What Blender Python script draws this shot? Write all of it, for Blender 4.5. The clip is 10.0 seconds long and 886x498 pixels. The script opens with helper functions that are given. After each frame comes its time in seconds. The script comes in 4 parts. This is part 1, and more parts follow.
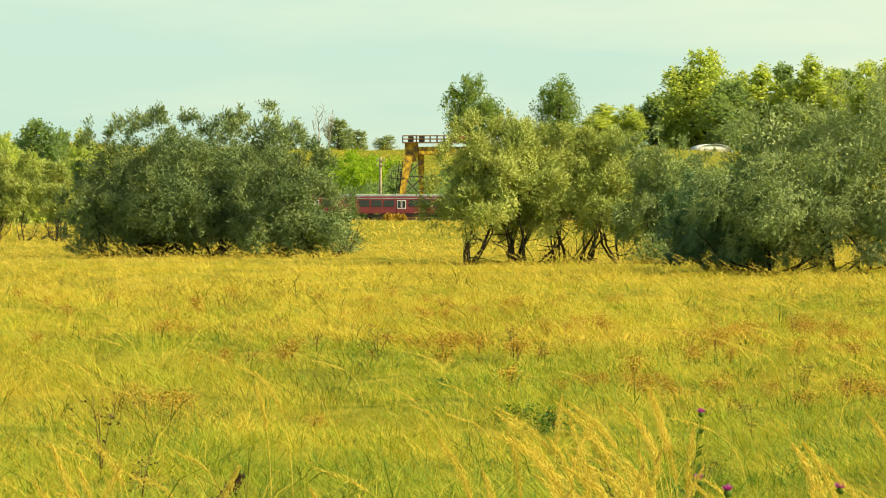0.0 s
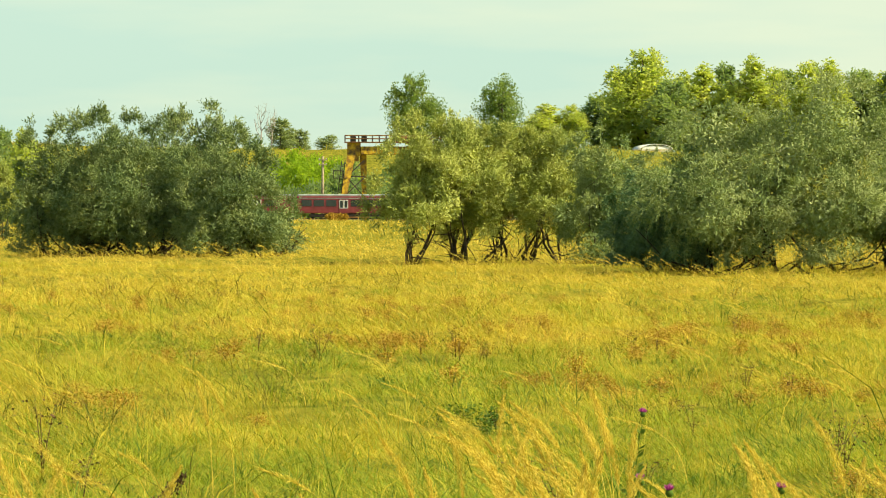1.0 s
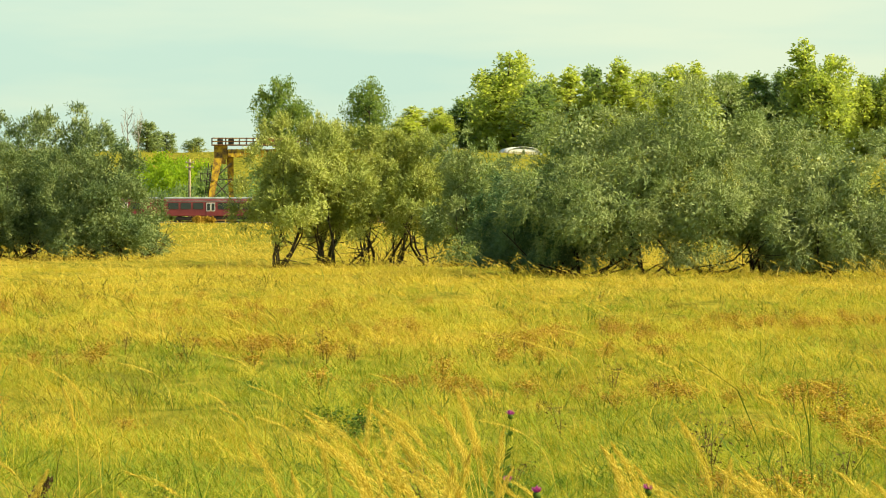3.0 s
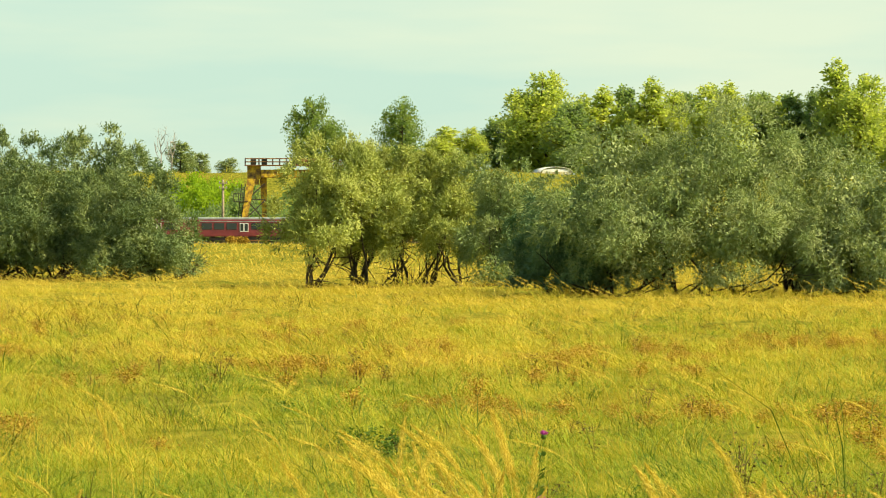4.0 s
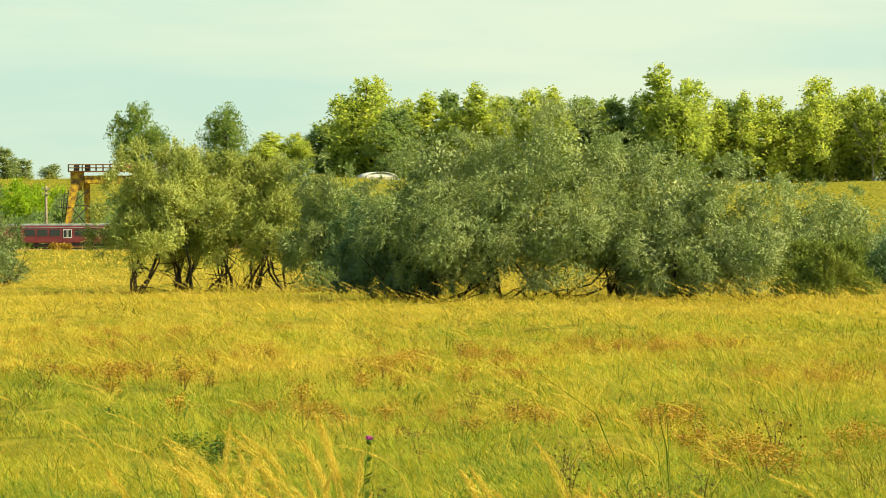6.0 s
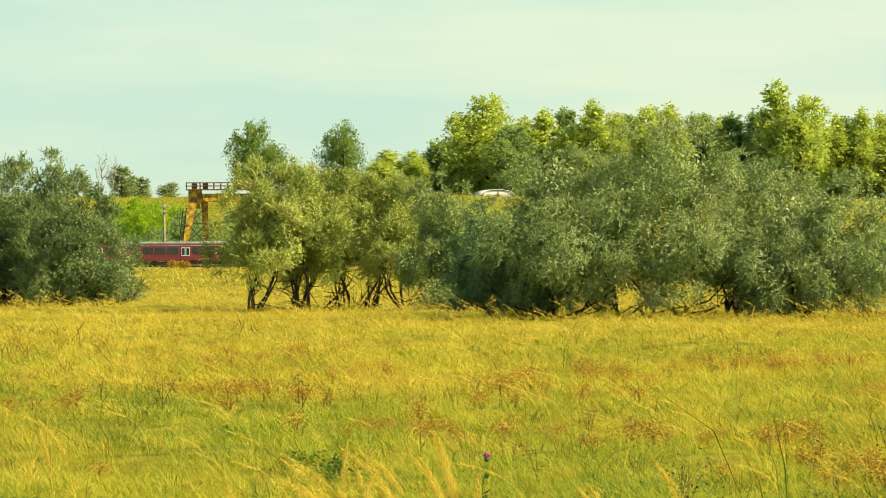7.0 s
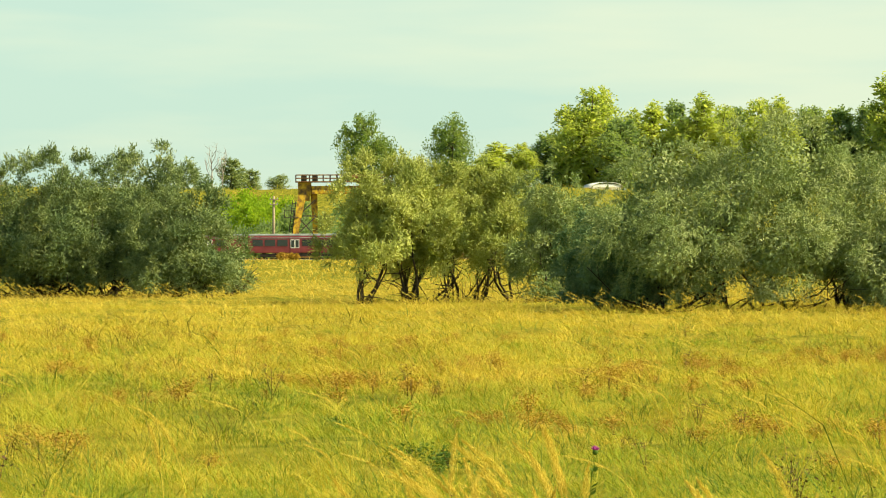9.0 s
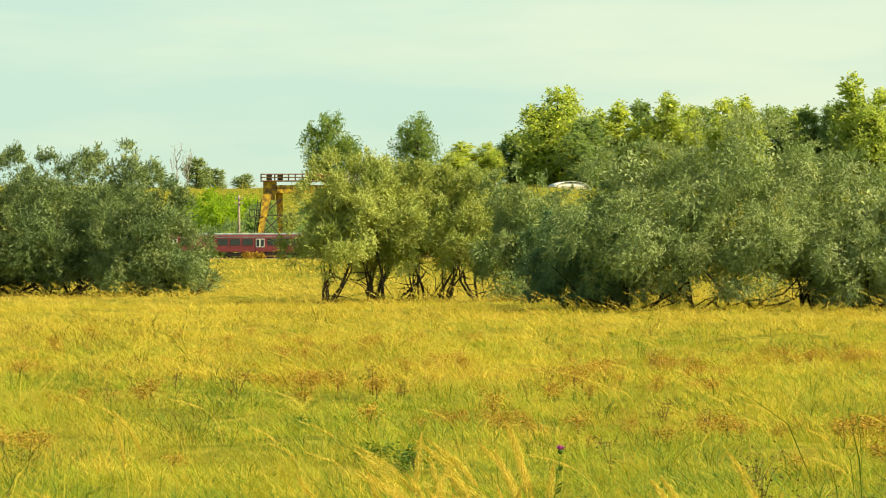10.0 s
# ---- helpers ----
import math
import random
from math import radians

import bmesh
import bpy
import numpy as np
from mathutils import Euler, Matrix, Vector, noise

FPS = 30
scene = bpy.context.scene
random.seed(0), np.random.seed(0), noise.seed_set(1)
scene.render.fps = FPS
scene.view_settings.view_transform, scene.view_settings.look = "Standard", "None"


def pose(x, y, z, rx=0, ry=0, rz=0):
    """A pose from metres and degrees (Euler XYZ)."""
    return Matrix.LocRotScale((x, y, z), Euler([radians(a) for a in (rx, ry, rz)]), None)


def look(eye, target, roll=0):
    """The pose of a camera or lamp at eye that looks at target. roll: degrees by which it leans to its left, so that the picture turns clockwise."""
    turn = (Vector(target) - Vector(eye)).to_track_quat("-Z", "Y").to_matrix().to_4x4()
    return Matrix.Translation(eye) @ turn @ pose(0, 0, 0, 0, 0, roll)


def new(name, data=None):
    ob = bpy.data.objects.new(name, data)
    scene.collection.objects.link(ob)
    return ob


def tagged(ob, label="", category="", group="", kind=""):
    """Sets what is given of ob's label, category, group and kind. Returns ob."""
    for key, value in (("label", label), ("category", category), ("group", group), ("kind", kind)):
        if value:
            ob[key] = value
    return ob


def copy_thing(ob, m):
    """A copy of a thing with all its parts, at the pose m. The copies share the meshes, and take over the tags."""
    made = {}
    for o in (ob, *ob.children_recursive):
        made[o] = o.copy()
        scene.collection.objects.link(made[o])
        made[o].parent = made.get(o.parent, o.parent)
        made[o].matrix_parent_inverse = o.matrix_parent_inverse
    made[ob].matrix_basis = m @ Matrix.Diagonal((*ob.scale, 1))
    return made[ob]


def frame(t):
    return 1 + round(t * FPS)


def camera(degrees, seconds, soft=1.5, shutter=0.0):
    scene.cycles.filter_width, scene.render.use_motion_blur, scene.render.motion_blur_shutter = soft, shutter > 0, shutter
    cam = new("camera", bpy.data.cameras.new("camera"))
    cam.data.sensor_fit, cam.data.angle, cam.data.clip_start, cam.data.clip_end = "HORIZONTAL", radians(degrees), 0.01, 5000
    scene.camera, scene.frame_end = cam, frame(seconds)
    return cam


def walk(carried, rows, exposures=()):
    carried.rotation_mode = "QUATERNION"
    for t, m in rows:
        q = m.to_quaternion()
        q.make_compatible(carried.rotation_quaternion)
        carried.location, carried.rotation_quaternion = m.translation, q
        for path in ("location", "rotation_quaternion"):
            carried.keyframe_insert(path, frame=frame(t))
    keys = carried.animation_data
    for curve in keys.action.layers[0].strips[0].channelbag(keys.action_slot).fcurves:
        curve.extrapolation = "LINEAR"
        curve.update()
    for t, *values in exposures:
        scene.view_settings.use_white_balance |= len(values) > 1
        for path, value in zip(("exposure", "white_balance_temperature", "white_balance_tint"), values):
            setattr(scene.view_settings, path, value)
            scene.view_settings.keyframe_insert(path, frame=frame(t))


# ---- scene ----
cam = camera(14.0, 10.0, soft=1.0)
EYE = 1.7
# seconds, turn, tilt, roll in degrees: the camera pans where it stands
ROWS = [
    (0.0, 0.000, -0.646, 0.000),
    (0.5, -0.416, -0.645, 0.031),
    (1.0, -0.918, -0.649, 0.062),
    (1.5, -1.157, -0.663, -0.004),
    (2.0, -1.267, -0.683, 0.028),
    (2.5, -2.217, -0.665, 0.083),
    (2.7, -2.703, -0.678, 0.036),
    (3.1, -3.040, -0.560, 0.000),
    (3.8, -2.443, -0.295, -0.066),
    (4.0, -2.497, -0.285, -0.061),
    (4.5, -3.167, -0.295, -0.137),
    (5.0, -4.821, -0.366, -0.144),
    (5.2, -5.357, -0.381, -0.139),
    (5.6, -5.780, -0.300, -0.200),
    (6.3, -4.760, -0.130, -0.318),
    (6.5, -4.546, -0.058, -0.294),
    (7.0, -3.424, 0.076, -0.395),
    (7.5, -2.244, 0.101, -0.310),
    (8.0, -1.585, 0.017, -0.385),
    (8.5, -1.528, -0.031, -0.258),
    (9.0, -1.692, -0.032, -0.258),
    (9.5, -1.910, -0.043, -0.172),
    (10.0, -2.243, -0.046, -0.235),
]
walk(cam, [(t, pose(0, 0, EYE, 90 + tilt, 0, turn) @ pose(0, 0, 0, 0, 0, roll)) for t, turn, tilt, roll in ROWS],
     exposures=[(0.0, 0.86), (10.0, 0.86)])

# ---- light ----
SUN_ELEVATION, SUN_BEARING = 40.0, 107.0   # bearing clockwise from straight ahead
world = bpy.data.worlds.new("sky")
scene.world = world
world.use_nodes = True
wn, wl = world.node_tree.nodes, world.node_tree.links
wn.clear()
sky = wn.new("ShaderNodeTexSky")
sky.sky_type, sky.sun_disc = "NISHITA", False
sky.sun_elevation, sky.sun_rotation = radians(SUN_ELEVATION), radians(SUN_BEARING)
sky.air_density, sky.dust_density, sky.ozone_density = 1.0, 1.0, 3.0
back = wn.new("ShaderNodeBackground")
back.inputs["Strength"].default_value = 0.073
wout = wn.new("ShaderNodeOutputWorld")
# pale haze low down and thin high cloud over the clear sky
tcw = wn.new("ShaderNodeTexCoord")
stretch = wn.new("ShaderNodeVectorMath")
stretch.operation = "MULTIPLY"
stretch.inputs[1].default_value = (5.0, 5.0, 34.0)
wl.new(tcw.outputs["Generated"], stretch.inputs[0])
cloud = wn.new("ShaderNodeTexNoise")
cloud.inputs["Scale"].default_value, cloud.inputs["Detail"].default_value, cloud.inputs["Roughness"].default_value = 1.2, 5.0, 0.5
ramp = wn.new("ShaderNodeValToRGB")
ramp.color_ramp.elements[0].position, ramp.color_ramp.elements[1].position = 0.42, 0.68
ramp.color_ramp.elements[0].color = (4.75 / 8, 6.5 / 8, 5.25 / 8, 1)
ramp.color_ramp.elements[1].color = (6.3 / 8, 7.2 / 8, 5.25 / 8, 1)
wl.new(stretch.outputs[0], cloud.inputs["Vector"])
part_z = wn.new("ShaderNodeSeparateXYZ")
wl.new(tcw.outputs["Generated"], part_z.inputs[0])
sunward = wn.new("ShaderNodeMath")
sunward.operation = "MULTIPLY_ADD"
sunward.inputs[1].default_value = 0.75
wl.new(part_z.outputs["X"], sunward.inputs[0])
wl.new(cloud.outputs["Fac"], sunward.inputs[2])
wl.new(sunward.outputs[0], ramp.inputs["Fac"])
bright = wn.new("ShaderNodeVectorMath")
bright.operation = "SCALE"
bright.inputs["Scale"].default_value = 8.0
wl.new(ramp.outputs["Color"], bright.inputs[0])
haze = wn.new("ShaderNodeMapRange")
haze.interpolation_type = "SMOOTHSTEP"
for key, value in (("From Min", 0.08), ("From Max", 0.45), ("To Min", 0.88), ("To Max", 0.15)):
    haze.inputs[key].default_value = value
wl.new(part_z.outputs["Z"], haze.inputs["Value"])
mixw = wn.new("ShaderNodeMix")
mixw.data_type = "RGBA"
wl.new(haze.outputs["Result"], mixw.inputs["Factor"])
wl.new(sky.outputs["Color"], mixw.inputs["A"])
wl.new(bright.outputs[0], mixw.inputs["B"])
wl.new(mixw.outputs["Result"], back.inputs["Color"])
wl.new(back.outputs["Background"], wout.inputs["Surface"])

lamp = bpy.data.lights.new("sun", "SUN")
lamp.energy, lamp.angle, lamp.color = 5.0, radians(0.6), (1.0, 0.88, 0.52)
sun = new("sun", lamp)
e, b = radians(SUN_ELEVATION), radians(SUN_BEARING)
sun.matrix_world = look((0, 0, 60), (-math.cos(e) * math.sin(b), -math.cos(e) * math.cos(b), 60 - math.sin(e)))

# ---- materials ----


def material(name, stops, rough=0.8, scale=3.0, island=0.5, patch=0.5, thin=0.0, thin_tint=(1, 1, 1), metal=0.0, bump=0.0, spec=0.3, detail=4.0, per_object=0.0, noise_world=False, toned=False):
    """A surface whose colour runs through stops, by a mix of chance per piece and patches of a noise; thin: the share of light let through."""
    mat = bpy.data.materials.new(name)
    mat.use_nodes = True
    n, l = mat.node_tree.nodes, mat.node_tree.links
    n.clear()
    out = n.new("ShaderNodeOutputMaterial")
    shader = n.new("ShaderNodeBsdfPrincipled")
    shader.inputs["Roughness"].default_value, shader.inputs["Metallic"].default_value = rough, metal
    shader.inputs["Specular IOR Level"].default_value = spec
    g = n.new("ShaderNodeNewGeometry")
    tc = n.new("ShaderNodeTexCoord")
    tex = n.new("ShaderNodeTexNoise")
    tex.inputs["Scale"].default_value, tex.inputs["Detail"].default_value = scale, detail
    l.new(g.outputs["Position"] if noise_world else tc.outputs["Object"], tex.inputs["Vector"])
    spread = n.new("ShaderNodeMapRange")
    spread.inputs["From Min"].default_value, spread.inputs["From Max"].default_value = 0.3, 0.7
    l.new(tex.outputs["Fac"], spread.inputs["Value"])
    a = n.new("ShaderNodeMath")
    a.operation = "MULTIPLY"
    a.inputs[1].default_value = patch
    l.new(spread.outputs["Result"], a.inputs[0])
    c = n.new("ShaderNodeMath")
    c.operation = "MULTIPLY_ADD"
    c.inputs[1].default_value = island
    if toned:
        tone = n.new("ShaderNodeAttribute")
        tone.attribute_name = "tone"
        l.new(tone.outputs["Fac"], c.inputs[0])
    else:
        l.new(g.outputs["Random Per Island"], c.inputs[0])
    l.new(a.outputs[0], c.inputs[2])
    info = n.new("ShaderNodeObjectInfo")
    o = n.new("ShaderNodeMath")
    o.operation = "MULTIPLY_ADD"
    o.inputs[1].default_value = per_object
    l.new(info.outputs["Random"], o.inputs[0])
    l.new(c.outputs[0], o.inputs[2])
    r = n.new("ShaderNodeValToRGB")
    r.color_ramp.elements[0].color, r.color_ramp.elements[1].color = (*stops[0], 1), (*stops[-1], 1)
    for k, col in enumerate(stops[1:-1], 1):
        r.color_ramp.elements.new(k / (len(stops) - 1)).color = (*col, 1)
    l.new(o.outputs[0], r.inputs["Fac"])
    l.new(r.outputs["Color"], shader.inputs["Base Color"])
    if bump:
        fine = n.new("ShaderNodeTexNoise")
        fine.inputs["Scale"].default_value, fine.inputs["Detail"].default_value = scale * 6, 6
        l.new(tc.outputs["Object"], fine.inputs["Vector"])
        bm_ = n.new("ShaderNodeBump")
        bm_.inputs["Strength"].default_value, bm_.inputs["Distance"].default_value = bump, 0.02
        l.new(fine.outputs["Fac"], bm_.inputs["Height"])
        l.new(bm_.outputs["Normal"], shader.inputs["Normal"])
    if thin:
        tr = n.new("ShaderNodeBsdfTranslucent")
        tint = n.new("ShaderNodeMix")
        tint.data_type, tint.blend_type = "RGBA", "MULTIPLY"
        tint.inputs["Factor"].default_value = 1
        tint.inputs["B"].default_value = (*thin_tint, 1)
        l.new(r.outputs["Color"], tint.inputs["A"])
        l.new(tint.outputs["Result"], tr.inputs["Color"])
        mx = n.new("ShaderNodeMixShader")
        mx.inputs["Fac"].default_value = thin
        l.new(shader.outputs[0], mx.inputs[1])
        l.new(tr.outputs[0], mx.inputs[2])
        l.new(mx.outputs[0], out.inputs["Surface"])
    else:
        l.new(shader.outputs[0], out.inputs["Surface"])
    return mat


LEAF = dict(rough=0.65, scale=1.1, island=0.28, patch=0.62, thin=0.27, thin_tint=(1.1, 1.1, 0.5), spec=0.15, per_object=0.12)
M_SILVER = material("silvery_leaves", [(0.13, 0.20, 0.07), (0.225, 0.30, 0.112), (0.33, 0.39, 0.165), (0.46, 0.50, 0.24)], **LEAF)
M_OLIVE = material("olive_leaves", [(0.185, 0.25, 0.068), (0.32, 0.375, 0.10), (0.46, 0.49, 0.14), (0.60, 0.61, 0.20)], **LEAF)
# leaf colour darkened to carry the shade on the big oleaster's left flank
M_SHADELEAF = material("shade_dark_leaves", [(0.065, 0.13, 0.062), (0.11, 0.195, 0.09), (0.175, 0.265, 0.12), (0.265, 0.345, 0.155)], **LEAF)
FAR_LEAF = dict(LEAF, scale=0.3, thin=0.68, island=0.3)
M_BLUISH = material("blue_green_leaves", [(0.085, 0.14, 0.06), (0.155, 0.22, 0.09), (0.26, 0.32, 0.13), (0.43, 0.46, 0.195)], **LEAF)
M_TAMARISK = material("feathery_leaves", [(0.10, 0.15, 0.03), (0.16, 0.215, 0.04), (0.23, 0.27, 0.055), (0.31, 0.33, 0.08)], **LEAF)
M_POPLAR = material("poplar_leaves", [(0.29, 0.38, 0.125), (0.43, 0.51, 0.155), (0.56, 0.61, 0.18), (0.68, 0.69, 0.22)], **FAR_LEAF)
M_POPLAR_DARK = material("dark_poplar_leaves", [(0.16, 0.25, 0.13), (0.23, 0.33, 0.16), (0.32, 0.41, 0.185), (0.42, 0.48, 0.21)], **FAR_LEAF)
M_POPLAR_LONE = material("lone_dark_poplar_leaves", [(0.125, 0.205, 0.085), (0.19, 0.285, 0.105), (0.275, 0.365, 0.125), (0.37, 0.43, 0.145)], **FAR_LEAF)
M_BRIGHT = material("bright_leaves", [(0.184, 0.311, 0.029), (0.287, 0.426, 0.037), (0.391, 0.517, 0.046), (0.506, 0.598, 0.069)], **FAR_LEAF)
M_BARK = material("bark", [(0.032, 0.024, 0.015), (0.06, 0.045, 0.028), (0.10, 0.075, 0.045)], rough=0.95, scale=6, island=0.1, patch=0.8, bump=0.6)
M_PALEBARK = material("pale_bark", [(0.2, 0.18, 0.14), (0.34, 0.31, 0.26), (0.45, 0.42, 0.36)], rough=0.9, scale=4, island=0.1, patch=0.8, bump=0.4)
BLADE = dict(rough=0.65, scale=0.5, island=0.68, patch=0.40, thin=0.30, thin_tint=(1.1, 1.05, 0.5), spec=0.1, noise_world=True)
M_GRASS = material("meadow_grass", [(0.15, 0.19, 0.022), (0.33, 0.36, 0.035), (0.50, 0.44, 0.045), (0.67, 0.50, 0.06), (0.67, 0.42, 0.07)], toned=True, **BLADE)
M_STRAW = material("straw", [(0.36, 0.25, 0.04), (0.57, 0.42, 0.055), (0.68, 0.50, 0.08), (0.78, 0.62, 0.17)], toned=True, **BLADE)
M_GREEN = material("fresh_grass", [(0.105, 0.185, 0.018), (0.19, 0.285, 0.024), (0.33, 0.385, 0.032), (0.52, 0.475, 0.045)], toned=True, **BLADE)
M_PLUME = material("plume", [(0.55, 0.42, 0.055), (0.67, 0.52, 0.08), (0.78, 0.63, 0.14)], **dict(BLADE, scale=3.0))
M_RUST = material("rusty_seed", [(0.19, 0.105, 0.02), (0.35, 0.205, 0.03), (0.48, 0.30, 0.042), (0.58, 0.41, 0.06)], **dict(BLADE, scale=3.0, thin=0.2))
M_DRYBROWN = material("dry_brown", [(0.04, 0.022, 0.012), (0.09, 0.05, 0.02), (0.16, 0.09, 0.035)], rough=0.9, scale=9, island=0.3, patch=0.6, bump=0.4)
M_WEED = material("weed_green", [(0.048, 0.104, 0.019), (0.085, 0.162, 0.024), (0.142, 0.218, 0.033)], **dict(BLADE, scale=3.0))
M_STALKS = material("weed_stalks", [(0.045, 0.05, 0.014), (0.085, 0.085, 0.02), (0.15, 0.12, 0.03)], **dict(BLADE, scale=3.0))
M_PURPLE = material("thistle_purple", [(0.42, 0.05, 0.30), (0.55, 0.09, 0.42), (0.68, 0.16, 0.52)], rough=0.7, scale=40, thin=0.25)
M_GROUND = material("soil_and_thatch", [(0.06, 0.08, 0.012), (0.13, 0.14, 0.018), (0.24, 0.22, 0.028), (0.36, 0.30, 0.045)], rough=0.95, scale=1.6, island=0, patch=1.0, bump=0.8, detail=9, noise_world=True, spec=0.0)
M_YELLOW = material("crane_yellow", [(0.08, 0.05, 0.025), (0.26, 0.15, 0.025), (0.52, 0.32, 0.02), (0.66, 0.45, 0.03)], rough=0.55, scale=1.7, island=0.05, patch=1.0, bump=0.15, detail=10)
M_CRANEBROWN = material("crane_rust", [(0.10, 0.05, 0.025), (0.22, 0.11, 0.045), (0.34, 0.2, 0.06)], rough=0.85, scale=1.5, island=0.1, patch=0.9, bump=0.3)
M_STEEL = material("dark_steel", [(0.03, 0.028, 0.025), (0.07, 0.06, 0.05), (0.12, 0.08, 0.055)], rough=0.6, scale=2, island=0.2, patch=0.8, metal=0.3)
M_RED = material("train_red", [(0.13, 0.02, 0.026), (0.19, 0.03, 0.036), (0.25, 0.045, 0.05)], rough=0.35, scale=0.7, island=0.0, patch=1.0, spec=0.5, detail=8)
M_GREY = material("train_grey", [(0.20, 0.23, 0.23), (0.30, 0.34, 0.34), (0.40, 0.44, 0.43)], rough=0.5, scale=0.8, island=0.05, patch=1.0)
M_WHITE = material("white_paint", [(0.66, 0.66, 0.64), (0.78, 0.78, 0.76), (0.82, 0.82, 0.80)], rough=0.5, scale=0.8, island=0.05, patch=1.0)
M_GLASS = material("dark_glass", [(0.015, 0.02, 0.022), (0.03, 0.038, 0.04)], rough=0.08, scale=0.5, island=0.3, patch=0.7, spec=0.8)
M_POLE = material("weathered_pole", [(0.20, 0.16, 0.10), (0.32, 0.26, 0.17), (0.42, 0.35, 0.24)], rough=0.9, scale=3, island=0.1, patch=0.9, bump=0.4)
M_BALLAST = material("ballast", [(0.13, 0.11, 0.09), (0.24, 0.20, 0.16), (0.36, 0.31, 0.25)], rough=0.95, scale=5, island=0, patch=1.0, bump=0.8, detail=10)
M_WALL = material("barn_wall", [(0.42, 0.39, 0.33), (0.55, 0.52, 0.45), (0.6, 0.57, 0.5)], rough=0.9, scale=0.8, island=0, patch=1.0, bump=0.3)

# ---- mesh helpers ----


def mesh_of(name, V, F, mat, smooth=False, tone=None):
    """A mesh from an array of corners and an array of faces of one size."""
    V, F = np.asarray(V, np.float32), np.asarray(F, np.int32)
    me = bpy.data.meshes.new(name)
    me.vertices.add(len(V))
    me.vertices.foreach_set("co", V.ravel())
    k = F.shape[1]
    me.loops.add(F.size)
    me.loops.foreach_set("vertex_index", F.ravel())
    me.polygons.add(len(F))
    me.polygons.foreach_set("loop_start", np.arange(0, F.size, k, dtype=np.int32))
    if smooth:
        me.polygons.foreach_set("use_smooth", np.ones(len(F), bool))
    me.update(calc_edges=True)
    if tone is not None:
        me.attributes.new("tone", "FLOAT", "FACE").data.foreach_set("value", np.asarray(tone, np.float32))
    me.materials.append(mat)
    return me


def part(name, me, parent, label="", at=None):
    ob = new(name, me)
    ob.parent = parent
    if at is not None:
        ob.matrix_basis = at
    return tagged(ob, label)


def thing(name, m, label, category, group="", kind=""):
    ob = new(name)
    ob.empty_display_size = 0.3
    ob.matrix_basis = m
    return tagged(ob, label, category, group, kind)


def join(*pieces):
    """Several (corners, faces) as one."""
    V, F, k = [], [], 0
    for v, f in pieces:
        V.append(np.asarray(v, float))
        F.append(np.asarray(f, int) + k)
        k += len(v)
    return np.concatenate(V), np.concatenate(F)


def tube(points, radii, n=6):
    """A tapered round bar along points."""
    P = np.asarray(points, float)
    T = np.gradient(P, axis=0)
    T /= np.linalg.norm(T, axis=1)[:, None] + 1e-9
    up = np.array([0.31, 0.17, 0.93]) if abs(T[0][2]) < 0.9 else np.array([0.93, 0.31, 0.17])
    A = np.cross(T, up)
    A /= np.linalg.norm(A, axis=1)[:, None] + 1e-9
    B = np.cross(T, A)
    ang = np.arange(n) * 2 * math.pi / n
    R = np.asarray(radii, float)[:, None, None]
    V = (P[:, None] + R * (np.cos(ang)[None, :, None] * A[:, None] + np.sin(ang)[None, :, None] * B[:, None])).reshape(-1, 3)
    F = []
    for i in range(len(P) - 1):
        for j in range(n):
            F.append((i * n + j, i * n + (j + 1) % n, (i + 1) * n + (j + 1) % n, (i + 1) * n + j))
    V = np.concatenate([V, P[:1], P[-1:]])
    a, z = len(V) - 2, len(V) - 1
    for j in range(0, n, 2):
        F.append((a, (j + 2) % n, j + 1, j))
        k = (len(P) - 1) * n
        F.append((z, k + j, k + j + 1, k + (j + 2) % n))
    return V, np.array(F)


def bar(p, q, w, h=None):
    """A square bar from p to q."""
    p, q = np.array(p, float), np.array(q, float)
    t = (q - p) / np.linalg.norm(q - p)
    s = np.cross(t, (0, 0, 1)) if abs(t[2]) < 0.95 else np.array([1.0, 0, 0])
    s = s / np.linalg.norm(s)
    u = np.cross(s, t)
    s, u = s * w / 2, u * (h or w) / 2
    V = [c + a * s + b_ * u for c in (p, q) for a, b_ in ((-1, -1), (1, -1), (1, 1), (-1, 1))]
    return np.array(V), np.array([(0, 3, 2, 1), (4, 5, 6, 7), (0, 1, 5, 4), (1, 2, 6, 5), (2, 3, 7, 6), (3, 0, 4, 7)])


def block(x0, x1, y0, y1, z0, z1, bevel=0.0):
    """A box with chamfered upright and top edges, as (corners, faces)."""
    bm = bmesh.new()
    bmesh.ops.create_cube(bm, size=1)
    for v in bm.verts:
        v.co = Vector(((x0 + x1) / 2 + v.co.x * (x1 - x0), (y0 + y1) / 2 + v.co.y * (y1 - y0), (z0 + z1) / 2 + v.co.z * (z1 - z0)))
    me = bpy.data.meshes.new("block")
    if bevel:
        bmesh.ops.bevel(bm, geom=bm.edges[:], offset=bevel, segments=1, affect="EDGES")
        bmesh.ops.triangulate(bm, faces=[f for f in bm.faces if len(f.verts) != 4])
    V = np.array([v.co[:] for v in bm.verts])
    F = np.array([[v.index for v in f.verts] + ([f.verts[0].index] if len(f.verts) == 3 else []) for f in bm.faces])
    bm.free()
    bpy.data.meshes.remove(me)
    return V, F


def solid(name, pieces, mat):
    """A mesh of boxes and bars; three-cornered faces are kept as they are."""
    V, F = join(*pieces)
    me = bpy.data.meshes.new(name)
    me.from_pydata([tuple(v) for v in V], [], [tuple(dict.fromkeys(int(i) for i in f)) for f in F])
    me.update()
    me.materials.append(mat)
    return me


